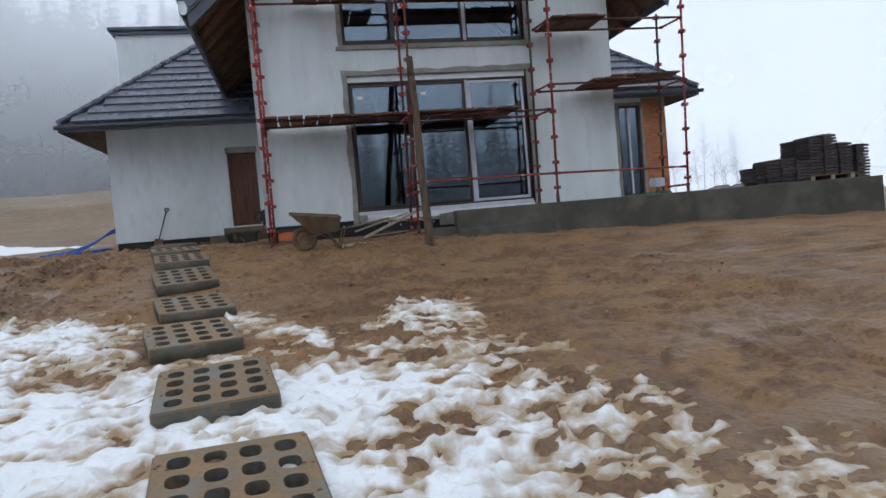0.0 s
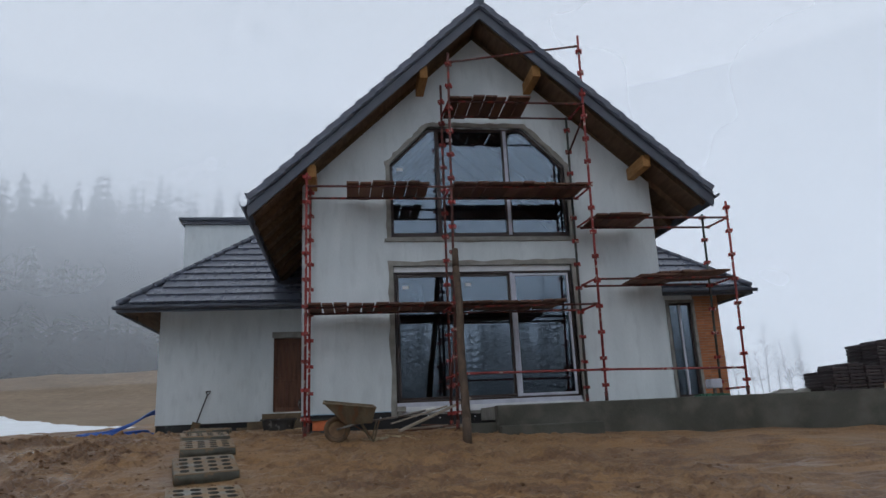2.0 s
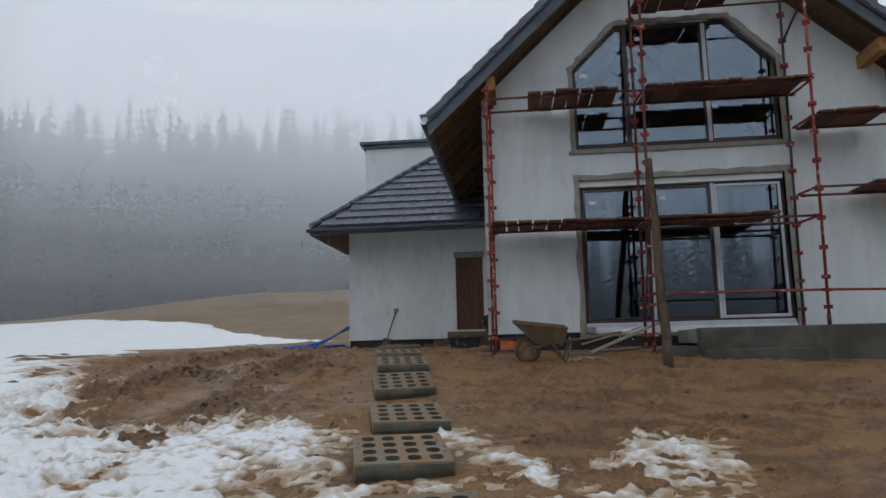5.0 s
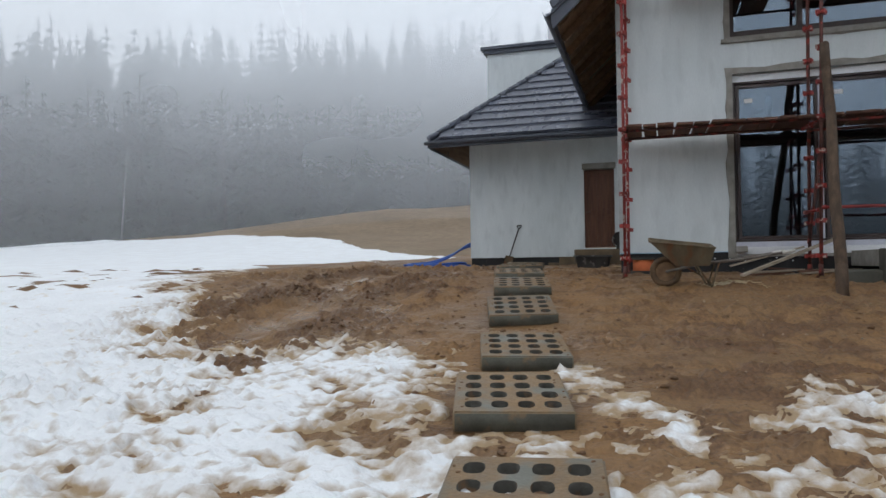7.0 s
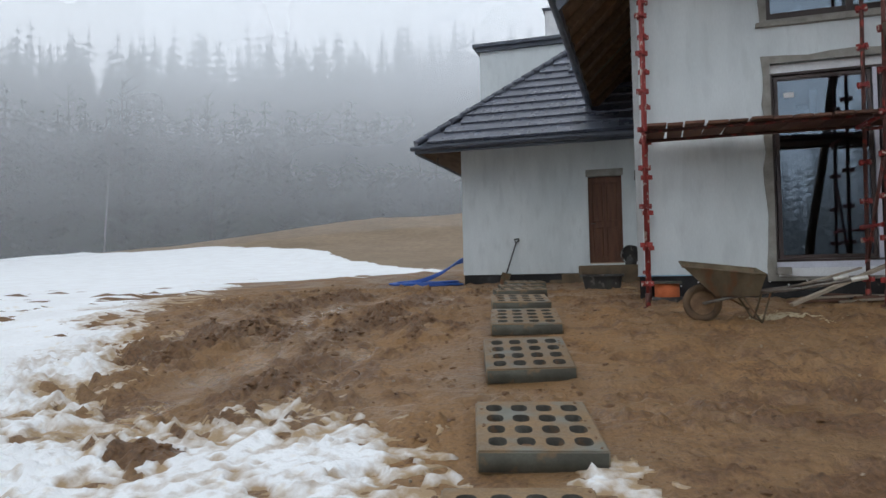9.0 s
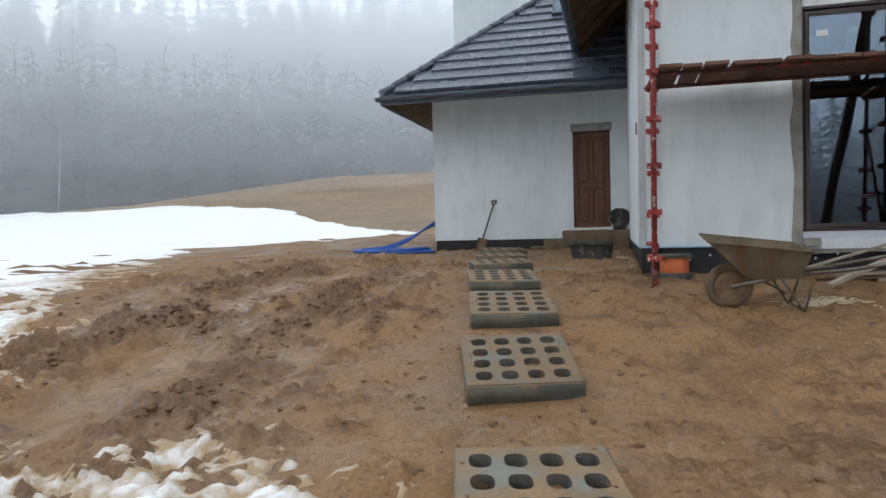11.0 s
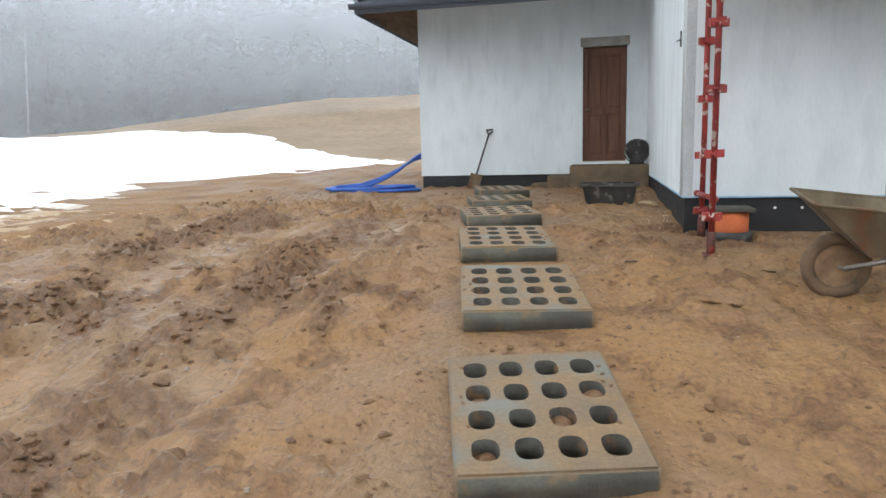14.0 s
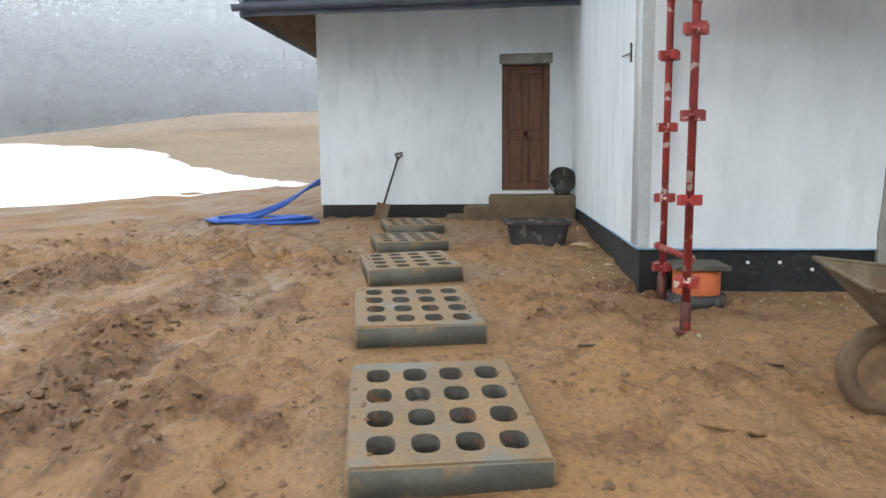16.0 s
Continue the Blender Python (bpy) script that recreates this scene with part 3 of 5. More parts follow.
def shrink(outline, d):
    cx = sum(p[0] for p in outline) / len(outline)
    cz = sum(p[1] for p in outline) / len(outline)
    w = max(p[0] for p in outline) - cx
    h = max(p[1] for p in outline) - cz
    return [(cx + (x - cx) * (w - d) / w, cz + (z - cz) * (h - d) / h) for x, z in outline]


def pane(outline, y, parent):
    bm = bmesh.new()
    prism(bm, outline, y, y + 0.024)
    ob = part("pane", bm, GLASS, parent)
    ob.visible_shadow = False
    return ob


ring("window_reveal", LOW, 0.10, -0.022, 0.30, ROUGHCAST, house, "rough grey mortar edge round the window", 0.028)
ring("window_reveal", TOP, 0.10, -0.022, 0.30, ROUGHCAST, house, "rough grey mortar edge round the window", 0.024)

# lower window: three tall lights
lf = [(1.83, 0.60), (5.56, 0.60), (5.56, 3.20), (1.83, 3.20)]
low_win = ring("window", shrink(lf, 0.03), 0.03, 0.06, 0.15, FRAME_DARK, house, "wide three-light window, dark frame with one film-wrapped sash")
bm = bmesh.new()
box(bm, 1.83, 5.57, 0.05, 0.2, 3.202, 3.315)
part("foam_strip", bm, FOAM, low_win, "white insulation strip over the window")
bm = bmesh.new()
box(bm, 1.84, 5.56, -0.04, 0.2, 0.40, 0.515)
part("sill", bm, FOAM, low_win, "white insulation board under the window")
bm = bmesh.new()
box(bm, 1.83, 5.56, 0.03, 0.16, 0.517, 0.598)
part("sill_profile", bm, FRAME_PALE, low_win, "pale lilac sill profile")
for x0, x1, wrap, word in ((1.87, 3.07, FRAME_DARK, "dark brown sash"), (3.15, 4.25, FRAME_DARK, "dark brown sash"), (4.31, 5.52, FRAME_PALE, "pale film-wrapped sash")):
    sash = [(x0, 0.635), (x1, 0.635), (x1, 3.155), (x0, 3.155)]
    ring("sash", shrink(sash, 0.055), 0.05, 0.075, 0.145, wrap, low_win, word)
    pane(shrink(sash, 0.05), 0.10, low_win)
for x in (3.075, 4.255):
    bm = bmesh.new()
    box(bm, x, x + 0.05, 0.055, 0.15, 0.632, 3.168)
    part("mullion", bm, FRAME_PALE, low_win)
for x, z in ((2.0, 2.86), (3.3, 2.9)):
    bm = bmesh.new()
    box(bm, x, x + 0.13, 0.096, 0.099, z, z + 0.07)
    part("sticker", bm, STICKER, low_win)
bm = bmesh.new()
box(bm, 2.32, 2.42, 0.13, 0.133, 2.6, 2.95)
box(bm, 2.16, 2.3, 0.13, 0.133, 2.68, 2.76)
part("sticker", bm, STICKER, low_win)
# upper window with cut corners
uf = shrink(TOP, 0.004)
up_win = ring("window", shrink(uf, 0.06), 0.055, 0.06, 0.15, FRAME_DARK, house, "large window with cut upper corners, dark frame")
ux0, ux1, uz0, uz1 = 1.84, 5.56, 3.99, 6.34
xs_l, xs_m = 2.80, 4.27
for poly in ([(ux0, uz0), (xs_l, uz0), (xs_l, 6.33), (2.68, 6.33), (ux0, 5.54)], [(xs_l + 0.08, uz0), (xs_m, uz0), (xs_m, 6.34), (xs_l + 0.08, 6.34)],
             [(xs_m + 0.13, uz0), (ux1, uz0), (ux1, 5.50), (4.73, 6.33), (xs_m + 0.13, 6.34)]):
    pane(poly, 0.10, up_win)
for x, w, mat in ((xs_l, 0.08, FRAME_DARK), (xs_m, 0.035, FRAME_DARK), (xs_m + 0.037, 0.070, FRAME_PALE), (xs_m + 0.109, 0.025, FRAME_DARK)):
    bm = bmesh.new()
    box(bm, x, x + w, 0.055, 0.15, uz0, 6.35)
    part("mullion", bm, mat, up_win)
for a in ((ux0, xs_l, uz0, uz0 + 0.05), (xs_l + 0.08, xs_m, uz0, uz0 + 0.05), (xs_m + 0.13, ux1, uz0, uz0 + 0.05)):
    bm = bmesh.new()
    box(bm, a[0], a[1], 0.07, 0.14, a[2], a[3])
    part("sash", bm, FRAME_DARK, up_win)
for x, z in ((1.95, 5.42), (3.05, 6.1)):
    bm = bmesh.new()
    box(bm, x, x + 0.14, 0.096, 0.099, z, z + 0.08)
    part("sticker", bm, STICKER, up_win)
# ledge below the upper window
bm = bmesh.new()
box(bm, 1.66, 5.74, -0.05, 0.0, 3.83, 3.90)
part("window_ledge", bm, ROUGHCAST, house, "raw mortar ledge", 0.012)

# rooms behind the glass
for a in ((0.30, W - 0.30, 5.6, 5.8, 0.45, 6.8), (0.30, W - 0.30, 0.31, 5.6, 3.55, 3.80), (0.30, W - 0.30, 0.31, 5.6, 0.30, 0.52)):
    bm = bmesh.new()
    box(bm, *a)
    part("room_wall", bm, ROOMWALL, house)

# main roof
roof = None
for side in (-1, 1):
    HALF, SLOPE = SPAN[side]
    EAVE = RIDGE - HALF * SLOPE
    bm = bmesh.new()
    pts = [(CX, RIDGE - 0.10), (CX + side * HALF, EAVE - 0.10), (CX + side * HALF, EAVE - 0.16), (CX, RIDGE - 0.16)]
    prism(bm, pts if side > 0 else pts[::-1], FRONT + 0.04, REAR)
    r = part("roof", bm, TIMBER, house, "graphite tiled gable roof on raw boards")
    roof = roof or r
    # verge board and its upper trim
    for top, bot, y0, y1 in ((0.07, 0.39, FRONT, FRONT + 0.04), (0.07, 0.15, FRONT - 0.05, FRONT - 0.002)):
        bm = bmesh.new()
        pts = [(CX, RIDGE - top), (CX + side * HALF, EAVE - top), (CX + side * HALF, EAVE - bot), (CX, RIDGE - bot)]
        prism(bm, pts if side > 0 else pts[::-1], y0, y1)
        part("verge_board", bm, FASCIA, roof, "graphite metal verge board")
    bm = bmesh.new()
    x = CX + side * HALF
    box(bm, min(x, x + side * 0.02), max(x, x + side * 0.02), FRONT, REAR - 0.4, EAVE - 0.33, EAVE - 0.06)
    part("fascia", bm, FASCIA, roof)
    bm = bmesh.new()                                       # half-round gutter
    prof = [(x + side * (0.09 + 0.075 * math.cos(a)), EAVE - 0.10 + 0.085 * math.sin(a)) for a in np.linspace(math.pi, 2 * math.pi, 9)]
    prof += [(x + side * (0.09 + 0.066 * math.cos(a)), EAVE - 0.10 + 0.076 * math.sin(a)) for a in np.linspace(2 * math.pi, math.pi, 9)]
    prism(bm, prof, FRONT - 0.02, REAR - 0.6)
    part("gutter", bm, FASCIA, roof)
    # soffit rafters
    run = math.hypot(HALF, HALF * SLOPE)
    for k in range(13):
        y = FRONT + 0.30 + k * 0.78
        a = Vector((CX + side * 0.05, y, RIDGE - 0.235))
        b = Vector((CX + side * (HALF - 0.03), y, EAVE - 0.235))
        bm = bmesh.new()
        bar(bm, a, b, 0.07, 0.13)
        part("rafter", bm, TIMBER, roof)
for x, drop in ((0.22, 0.50), (2.50, 0.46), (4.92, 0.46), (7.14, 0.50)):
    bm = bmesh.new()
    box(bm, x - 0.085, x + 0.085, FRONT + 0.12, 0.0, under(x, drop) - 0.13, under(x, drop) + 0.13)
    part("purlin", bm, PURLIN, roof, "orange-stained purlin end", 0.012)
# verge tiles and the courses behind
ny = 16
for side in (-1, 1):
    HALF, SLOPE = SPAN[side]
    step = math.hypot(HALF, HALF * SLOPE) / ny
    tile_bm = bmesh.new()
    box(tile_bm, -0.02, step + 0.05, 0, 0.34, -0.075, -0.03)
    box(tile_bm, -0.02, step + 0.05, -0.05, 0.0, -0.15, -0.028)
    tile_me = to_mesh("roof_tile", tile_bm, TILE, 0.008)
    course_bm = bmesh.new()
    box(course_bm, -0.02, step + 0.05, 0.346, REAR - FRONT, -0.075, -0.032)
    course_me = to_mesh("tile_course", course_bm, TILE)
    ang = math.atan(SLOPE)
    for k in range(ny):
        d = k * step
        p = Vector((CX + side * d * math.cos(ang), FRONT - 0.03, RIDGE - d * math.sin(ang) + 0.06))
        turn = Matrix.Rotation(ang + radians(0.5), 4, "Y")
        if side < 0:
            turn = Matrix.Rotation(math.pi, 4, "Z") @ Matrix.Rotation(ang + radians(0.5), 4, "Y") @ Matrix.Diagonal((1, -1, 1, 1))
        for nm, me in (("roof_tile", tile_me), ("tile_course", course_me)):
            ob = link(nm, me, roof)
            ob.matrix_basis = Matrix.Translation(p) @ turn @ Matrix.Rotation(radians(-5.5), 4, "Y")
for k in range(30):
    bm = bmesh.new()
    y = FRONT - 0.06 + k * 0.42
    tube(bm, (CX, y, RIDGE + 0.015), (CX, y + 0.44, RIDGE + 0.0), 0.115, 10, 0.10)
    part("ridge_cap", bm, TILE, roof)

# garage wing with a hipped roof
wing_wall = plate("wall", [(GX, 0.45), (0.0, 0.45), (0.0, 4.42), (-3.70, 4.42), (GX, 3.96)], [[(-1.13, 0.66), (-0.36, 0.66), (-0.36, 2.86), (-1.13, 2.86)]], 0.30, PLASTER)
wing_wall.transform(Matrix.Translation((0, GY + 0.15, 0)))
link("wall", wing_wall, house, "white undercoat render with grey streaks")
bm = bmesh.new()
box(bm, GX, GX + 0.30, GY + 0.30, 12.5, 0.45, 3.95)
part("side_wall", bm, PLASTER, house)
for a in ((GX + 0.02, -1.13, GY + 0.02, GY + 0.28, -0.3, 0.446), (GX + 0.02, GX + 0.28, GY + 0.28, 12.4, -0.3, 0.446), (-0.36, 0.02, GY + 0.02, GY + 0.28, -0.3, 0.446)):
    bm = bmesh.new()
    box(bm, *a)
    part("plinth", bm, MEMBRANE, house, "black foundation membrane")


def hip_roof(x_edge, y_edge, z_edge, side, x_stop, depth, pitch):
    """Front and outer slopes of a hipped wing: side -1 has its hip on the low x side."""
    hip = lambda s: Vector((x_edge - side * s, y_edge + s, z_edge + pitch * s))
    part_of = None
    ang = math.atan(pitch)
    bm = bmesh.new()
    a, b, c, d = hip(0), Vector((x_stop, y_edge, z_edge)), Vector((x_stop, y_edge + depth, z_edge + pitch * depth)), hip(depth)
    lo = Vector((0, 0, -0.10))
    for poly in ((a, b, c, d), (a, d, hip(depth) + Vector((0, 6, 0)), a + Vector((0, 6 + depth, 0)))):
        f = [bm.verts.new(p - Vector((0, 0, 0.06))) for p in poly]
        g = [bm.verts.new(p - Vector((0, 0, 0.06)) + lo) for p in poly]
        bm.faces.new(f)
        bm.faces.new(g[::-1]).material_index = 1
        for k in range(4):
            bm.faces.new((f[k], g[k], g[(k + 1) % 4], f[(k + 1) % 4]))
    body = part("roof", bm, [TILE, TIMBER], house, "graphite tiled hipped wing roof")
    rows = int(depth / math.cos(ang) / 0.385)
    st = depth / math.cos(ang) / rows
    tb = bmesh.new()
    box(tb, 0.001, 0.329, 0.010, st + 0.05, -0.022, 0.012)
    box(tb, 0.001, 0.329, -0.008, 0.010, -0.044, 0.012)
    tm = to_mesh("roof_tile", tb, TILE)
    tilt = Matrix.Rotation(ang - radians(6.0), 4, "X")
    for r in range(rows):
        s = r * st * math.cos(ang)
        x0 = x_edge - side * (s + 0.05)
        n = max(0, int(abs(x_stop - x0) / 0.33))
        for k in range(n):
            ob = link("roof_tile", tm, body)
            left = x_stop - (k + 1) * 0.33 if side < 0 else x_stop + k * 0.33
            ob.matrix_basis = Matrix.Translation((left, y_edge + s, z_edge + pitch * s + 0.052)) @ tilt
    n = int(depth * 1.7 / 0.36)
    for k in range(n):
        bm = bmesh.new()
        tube(bm, hip(depth * k / n) + Vector((0, 0, 0.03)), hip(depth * (k + 1.15) / n) + Vector((0, 0, 0.022)), 0.080, 12, 0.074)
        part("hip_cap", bm, TILE, body)
    bm = bmesh.new()
    box(bm, min(x_edge, x_stop), max(x_edge, x_stop), y_edge - 0.02, y_edge, z_edge - 0.22, z_edge - 0.02)
    box(bm, x_edge - 0.02, x_edge, y_edge, y_edge + 7, z_edge - 0.22, z_edge - 0.02)
    part("fascia", bm, FASCIA, body)
    bm = bmesh.new()
    prof = [(y_edge - 0.09 + 0.075 * math.cos(t), z_edge - 0.075 + 0.085 * math.sin(t)) for t in np.linspace(math.pi, 2 * math.pi, 9)]
    prof += [(y_edge - 0.09 + 0.066 * math.cos(t), z_edge - 0.075 + 0.076 * math.sin(t)) for t in np.linspace(2 * math.pi, math.pi, 9)]
    vs0 = [bm.verts.new((min(x_edge, x_stop) - 0.08 * (side < 0), p, q)) for p, q in prof]
    vs1 = [bm.verts.new((max(x_edge, x_stop) + 0.08 * (side > 0), p, q)) for p, q in prof]
    m = len(prof)
    for k in range(m):
        bm.faces.new((vs0[k], vs0[(k + 1) % m], vs1[(k + 1) % m], vs1[k]))
    bm.faces.new(vs0)
    bm.faces.new(vs1[::-1])
    part("gutter", bm, FASCIA, body)
    return body


hip_roof(-4.92, 4.72, 3.50, -1, -0.02, 4.4, 0.86)
# door, lintel and steps of the garage wing
bm = bmesh.new()
box(bm, -1.17, -0.32, GY - 0.012, GY + 0.2, 2.70, 2.86)
part("lintel", bm, ROUGHCAST, house, "bare grey lintel over the door", 0.01)
bm = bmesh.new()
box(bm, -1.13, -0.36, GY + 0.10, GY + 0.15, 0.68, 2.69)
door = part("door", bm, DOOR, house, "old brown panelled wooden door, shut")
for a in ((-1.12, -1.03, 0.70, 2.66), (-0.46, -0.37, 0.70, 2.66), (-0.79, -0.71, 0.79, 2.56), (-1.03, -0.46, 0.70, 0.79), (-1.03, -0.46, 1.52, 1.64), (-1.03, -0.46, 2.56, 2.66)):
    bm = bmesh.new()
    box(bm, a[0], a[1], GY + 0.072, GY + 0.10, a[2], a[3])
    part("door_rail", bm, DOOR, door, "", 0.006)
for x0, x1, z0, z1 in ((-1.01, -0.81, 0.82, 1.49), (-0.69, -0.48, 0.82, 1.49), (-1.01, -0.81, 1.67, 2.53), (-0.69, -0.48, 1.67, 2.53)):
    bm = bmesh.new()
    box(bm, x0, x1, GY + 0.084, GY + 0.10, z0, z1)
    part("door_panel", bm, DOOR, door, "", 0.012)
bm = bmesh.new()
tube(bm, (-1.07, GY + 0.072, 1.60), (-1.07, GY + 0.03, 1.60), 0.012, 8)
tube(bm, (-1.07, GY + 0.03, 1.60), (-0.97, GY + 0.03, 1.60), 0.01, 8)
part("door_handle", bm, STEEL, door, "dull metal handle")
for k, a in enumerate(((-1.32, 0.0, 5.25, GY - 0.002, 0.0, 0.62), (-1.72, -1.324, 5.45, GY - 0.002, 0.0, 0.44), (-2.02, -1.724, 5.62, GY - 0.002, 0.0, 0.30))):
    bm = bmesh.new()
    box(bm, *a)
    part("step", bm, DAMPSTEP, house, "damp concrete step", 0.02)

# white penthouse wall with a flat dark roof behind the garage
bm = bmesh.new()
box(bm, -4.32, -0.4, 9.0, 12.4, 3.3, 7.0)
part("dormer_wall", bm, PLASTER, house)
bm = bmesh.new()
box(bm, -4.50, -0.2, 8.82, 12.6, 7.0, 7.10)
box(bm, -4.42, -0.2, 8.90, 12.5, 6.88, 6.998)
part("dormer_roof", bm, FASCIA, house, "flat dark metal roof edge", 0.01)

# chimney behind the flat roof
bm = bmesh.new()
box(bm, -2.57, -2.22, 10.3, 10.9, 7.11, 8.36)
chimney = part("chimney", bm, FOAM, house, "pale chimney stack above the flat roof", 0.01)
bm = bmesh.new()
box(bm, -2.63, -2.16, 10.24, 10.96, 8.362, 8.44)
part("cap", bm, FASCIA, chimney, "dark metal chimney cap", 0.008)

# right wing
for a in ((W, 9.62, 4.0, 4.3, 0.3, 3.72), (9.62, 10.38, 4.0, 4.3, 3.12, 3.72), (10.38, 11.15, 4.05, 4.3, 0.3, 3.72), (10.85, 11.15, 4.3, 10.0, 0.3, 3.72)):
    bm = bmesh.new()
    box(bm, *a)
    part("wall", bm, PLASTER, house)
rw = [(9.66, 0.56), (10.34, 0.56), (10.34, 3.10), (9.66, 3.10)]
ring("window_reveal", rw, 0.08, 3.98, 4.2, ROUGHCAST, house, "", 0.012)
rwin = ring("window", shrink(rw, 0.06), 0.06, 4.06, 4.16, FRAME_DARK, house, "tall narrow dark-framed glazed door")
pane(shrink(rw, 0.06), 4.10, rwin)
bm = bmesh.new()
box(bm, 9.97, 10.03, 4.05, 4.15, 0.62, 3.04)
part("mullion", bm, FRAME_PALE, rwin)
bm = bmesh.new()
box(bm, 10.39, 11.12, 4.0, 4.046, 0.40, 3.3)
pier = part("brick_pier", bm, MORTAR, house, "bare orange brick pier")
brick_bm = bmesh.new()
box(brick_bm, 0, 0.225, -0.012, 0.05, 0, 0.06)
brick_me = to_mesh("brick", brick_bm, BRICK, 0.004)
for r in range(39):
    for k in range(3):
        ob = link("brick", brick_me, pier)
        ob.location = (10.425 + k * 0.235 - (0.0 if r % 2 else 0.012), 4.0, 0.47 + r * 0.072)
hip_roof(11.85, 3.42, 3.42, 1, W + 0.02, 3.6, 0.86)

# ---- terrace ----
bm = bmesh.new()
box(bm, 3.40, 12.55, -1.80, -1.55, -0.9, 0.44)
box(bm, 12.30, 12.55, -1.548, 6.0, -0.9, 0.438)
for v in bm.verts:
    v.co.y += 0.02 * math.sin(v.co.x * 2)
tagged(part("terrace_wall", bm, CONCRETE, None, "", 0.02), "damp cast concrete retaining wall of the terrace", "retaining wall", kind="structure")
bm = bmesh.new()
box(bm, 3.46, 12.299, -1.549, -0.001, 0.2, 0.43)
box(bm, W + 0.01, 12.299, -0.001, 4.0, 0.2, 0.43)
tagged(part("terrace_floor", bm, ROUGHCAST), "bare levelled terrace fill", "terrace", kind="structure")
for a in ((2.95, 3.446, -1.70, -1.2, -0.5, 0.16), (3.40, 5.2, -2.02, -1.83, -0.6, 0.10)):
    bm = bmesh.new()
    box(bm, *a)
    tagged(part("footing_block", bm, CONCRETE, None, "", 0.025), "rough concrete footing at the terrace end", "footing", kind="structure")

# small fittings
for y in (0.45, 1.25, 3.75, 5.1):
    bm = bmesh.new()
    a, b = Vector((-0.75, y, under(-0.75, 0.165))), Vector((-0.02, y, under(-0.02, 0.165)))
    bar(bm, a, b, 0.16, 0.012)
    part("roof_membrane", bm, GREENFOIL, roof, "green membrane showing between the rafters")
bm = bmesh.new()
tilt = Matrix.Translation((-1.36, 6.9, 3.5 + 0.86 * (6.9 - 4.72) + 0.05)) @ Matrix.Rotation(math.atan(0.86), 4, "X")
box(bm, -0.22, 0.22, 0, 0.9, 0, 0.07, tilt)
sky_light = part("skylight", bm, FASCIA, house, "small roof window beside the eave", 0.01)
bm = bmesh.new()
box(bm, -0.16, 0.16, 0.07, 0.83, 0.072, 0.078, tilt)
part("pane", bm, GLASS, sky_light)
bm = bmesh.new()
tube(bm, (-0.01, 0.43, 1.88), (-0.01, 0.43, 2.03), 0.008, 6)
tube(bm, (-0.01, 0.43, 1.95), (-0.012, 0.85, 1.99), 0.006, 6)
part("wall_hook", bm, BLACKPLASTIC, house, "bent dark wire hook")
bm = bmesh.new()
tube(bm, (-4.62, 5.5, 3.30), (-4.64, 5.46, 3.10), 0.012, 6)
part("cable_stub", bm, BLACKPLASTIC, house, "short cable end under the eave")

# ---- scaffold ----
scaffold = thing("scaffold", (4.3, -0.7, 0.1), "chipped red tube scaffold with plank decks against the gable", "scaffold")
YO, YI = -1.0, -0.28
collar_bm = bmesh.new()
tube(collar_bm, (0, 0, -0.012), (0, 0, 0.012), 0.05, 10)
for k in range(4):
    a = k * math.pi / 2 + 0.4
    box(collar_bm, 0.03, 0.078, -0.018, 0.018, -0.028, 0.034, Matrix.Rotation(a, 4, "Z"))
collar_me = to_mesh("collar", collar_bm, REDPAINT)


def post(x, y, z0, z1, lean=0.0, material=REDPAINT, joint=None, start=0.28):
    bm = bmesh.new()
    tube(bm, (x, y, z0), (x + lean, y, z1), 0.025, 10)
    if joint:
        tube(bm, (x + lean * 0.5, y, joint), (x + lean * 0.5, y, joint + 0.35), 0.029, 10)
    ob = part("standard", bm, material, scaffold)
    bm = bmesh.new()
    tube(bm, (x, y, z0 - 0.03), (x, y, z0 + 0.16), 0.034, 10)
    box(bm, x - 0.06, x + 0.06, y - 0.06, y + 0.06, z0 - 0.03, z0 - 0.015)
    part("base_jack", bm, RUST, ob, "rusty base jack")
    z = z0 + start
    while z < z1 - 0.05:
        c = link("collar", collar_me, ob)
        c.location = (x + lean * (z - z0) / (z1 - z0), y, z)
        z += 0.5
    return ob


X1, X2, X3, X5 = 0.12, 2.83, 5.68, 8.58
post(X1, YO, gz(X1, YO) + 0.02, 4.95, 0.02, joint=2.0)
post(X1 + 0.03, -0.17, gz(X1, -0.17) + 0.05, 5.0, 0.02, joint=2.2, start=0.22)
post(X2, YO, gz(X2, YO) + 0.02, 7.62, 0.17, material=RUST)
post(X2 + 0.0, YI, gz(X2, YI) + 0.02, 7.25, 0.10, material=RUST)
post(X3, YO, 0.46, 8.12, 0.17)
post(X3 - 0.12, YI, 0.46, 6.55, 0.12, material=GREENSTEEL)
post(X5 - 0.03, YO, 0.46, 4.38, 0.14)
post(X5 - 0.17, YI, 0.46, 4.32, 0.13, material=GREENSTEEL)


def rail(a, b, material=RUST, name="ledger"):
    bm = bmesh.new()
    tube(bm, a, b, 0.022, 10)
    d = (Vector(b) - Vector(a)).normalized()
    for p in (Vector(a), Vector(b) - d * 0.08):
        tube(bm, p, p + d * 0.08, 0.030, 8)
    return part(name, bm, material, scaffold)


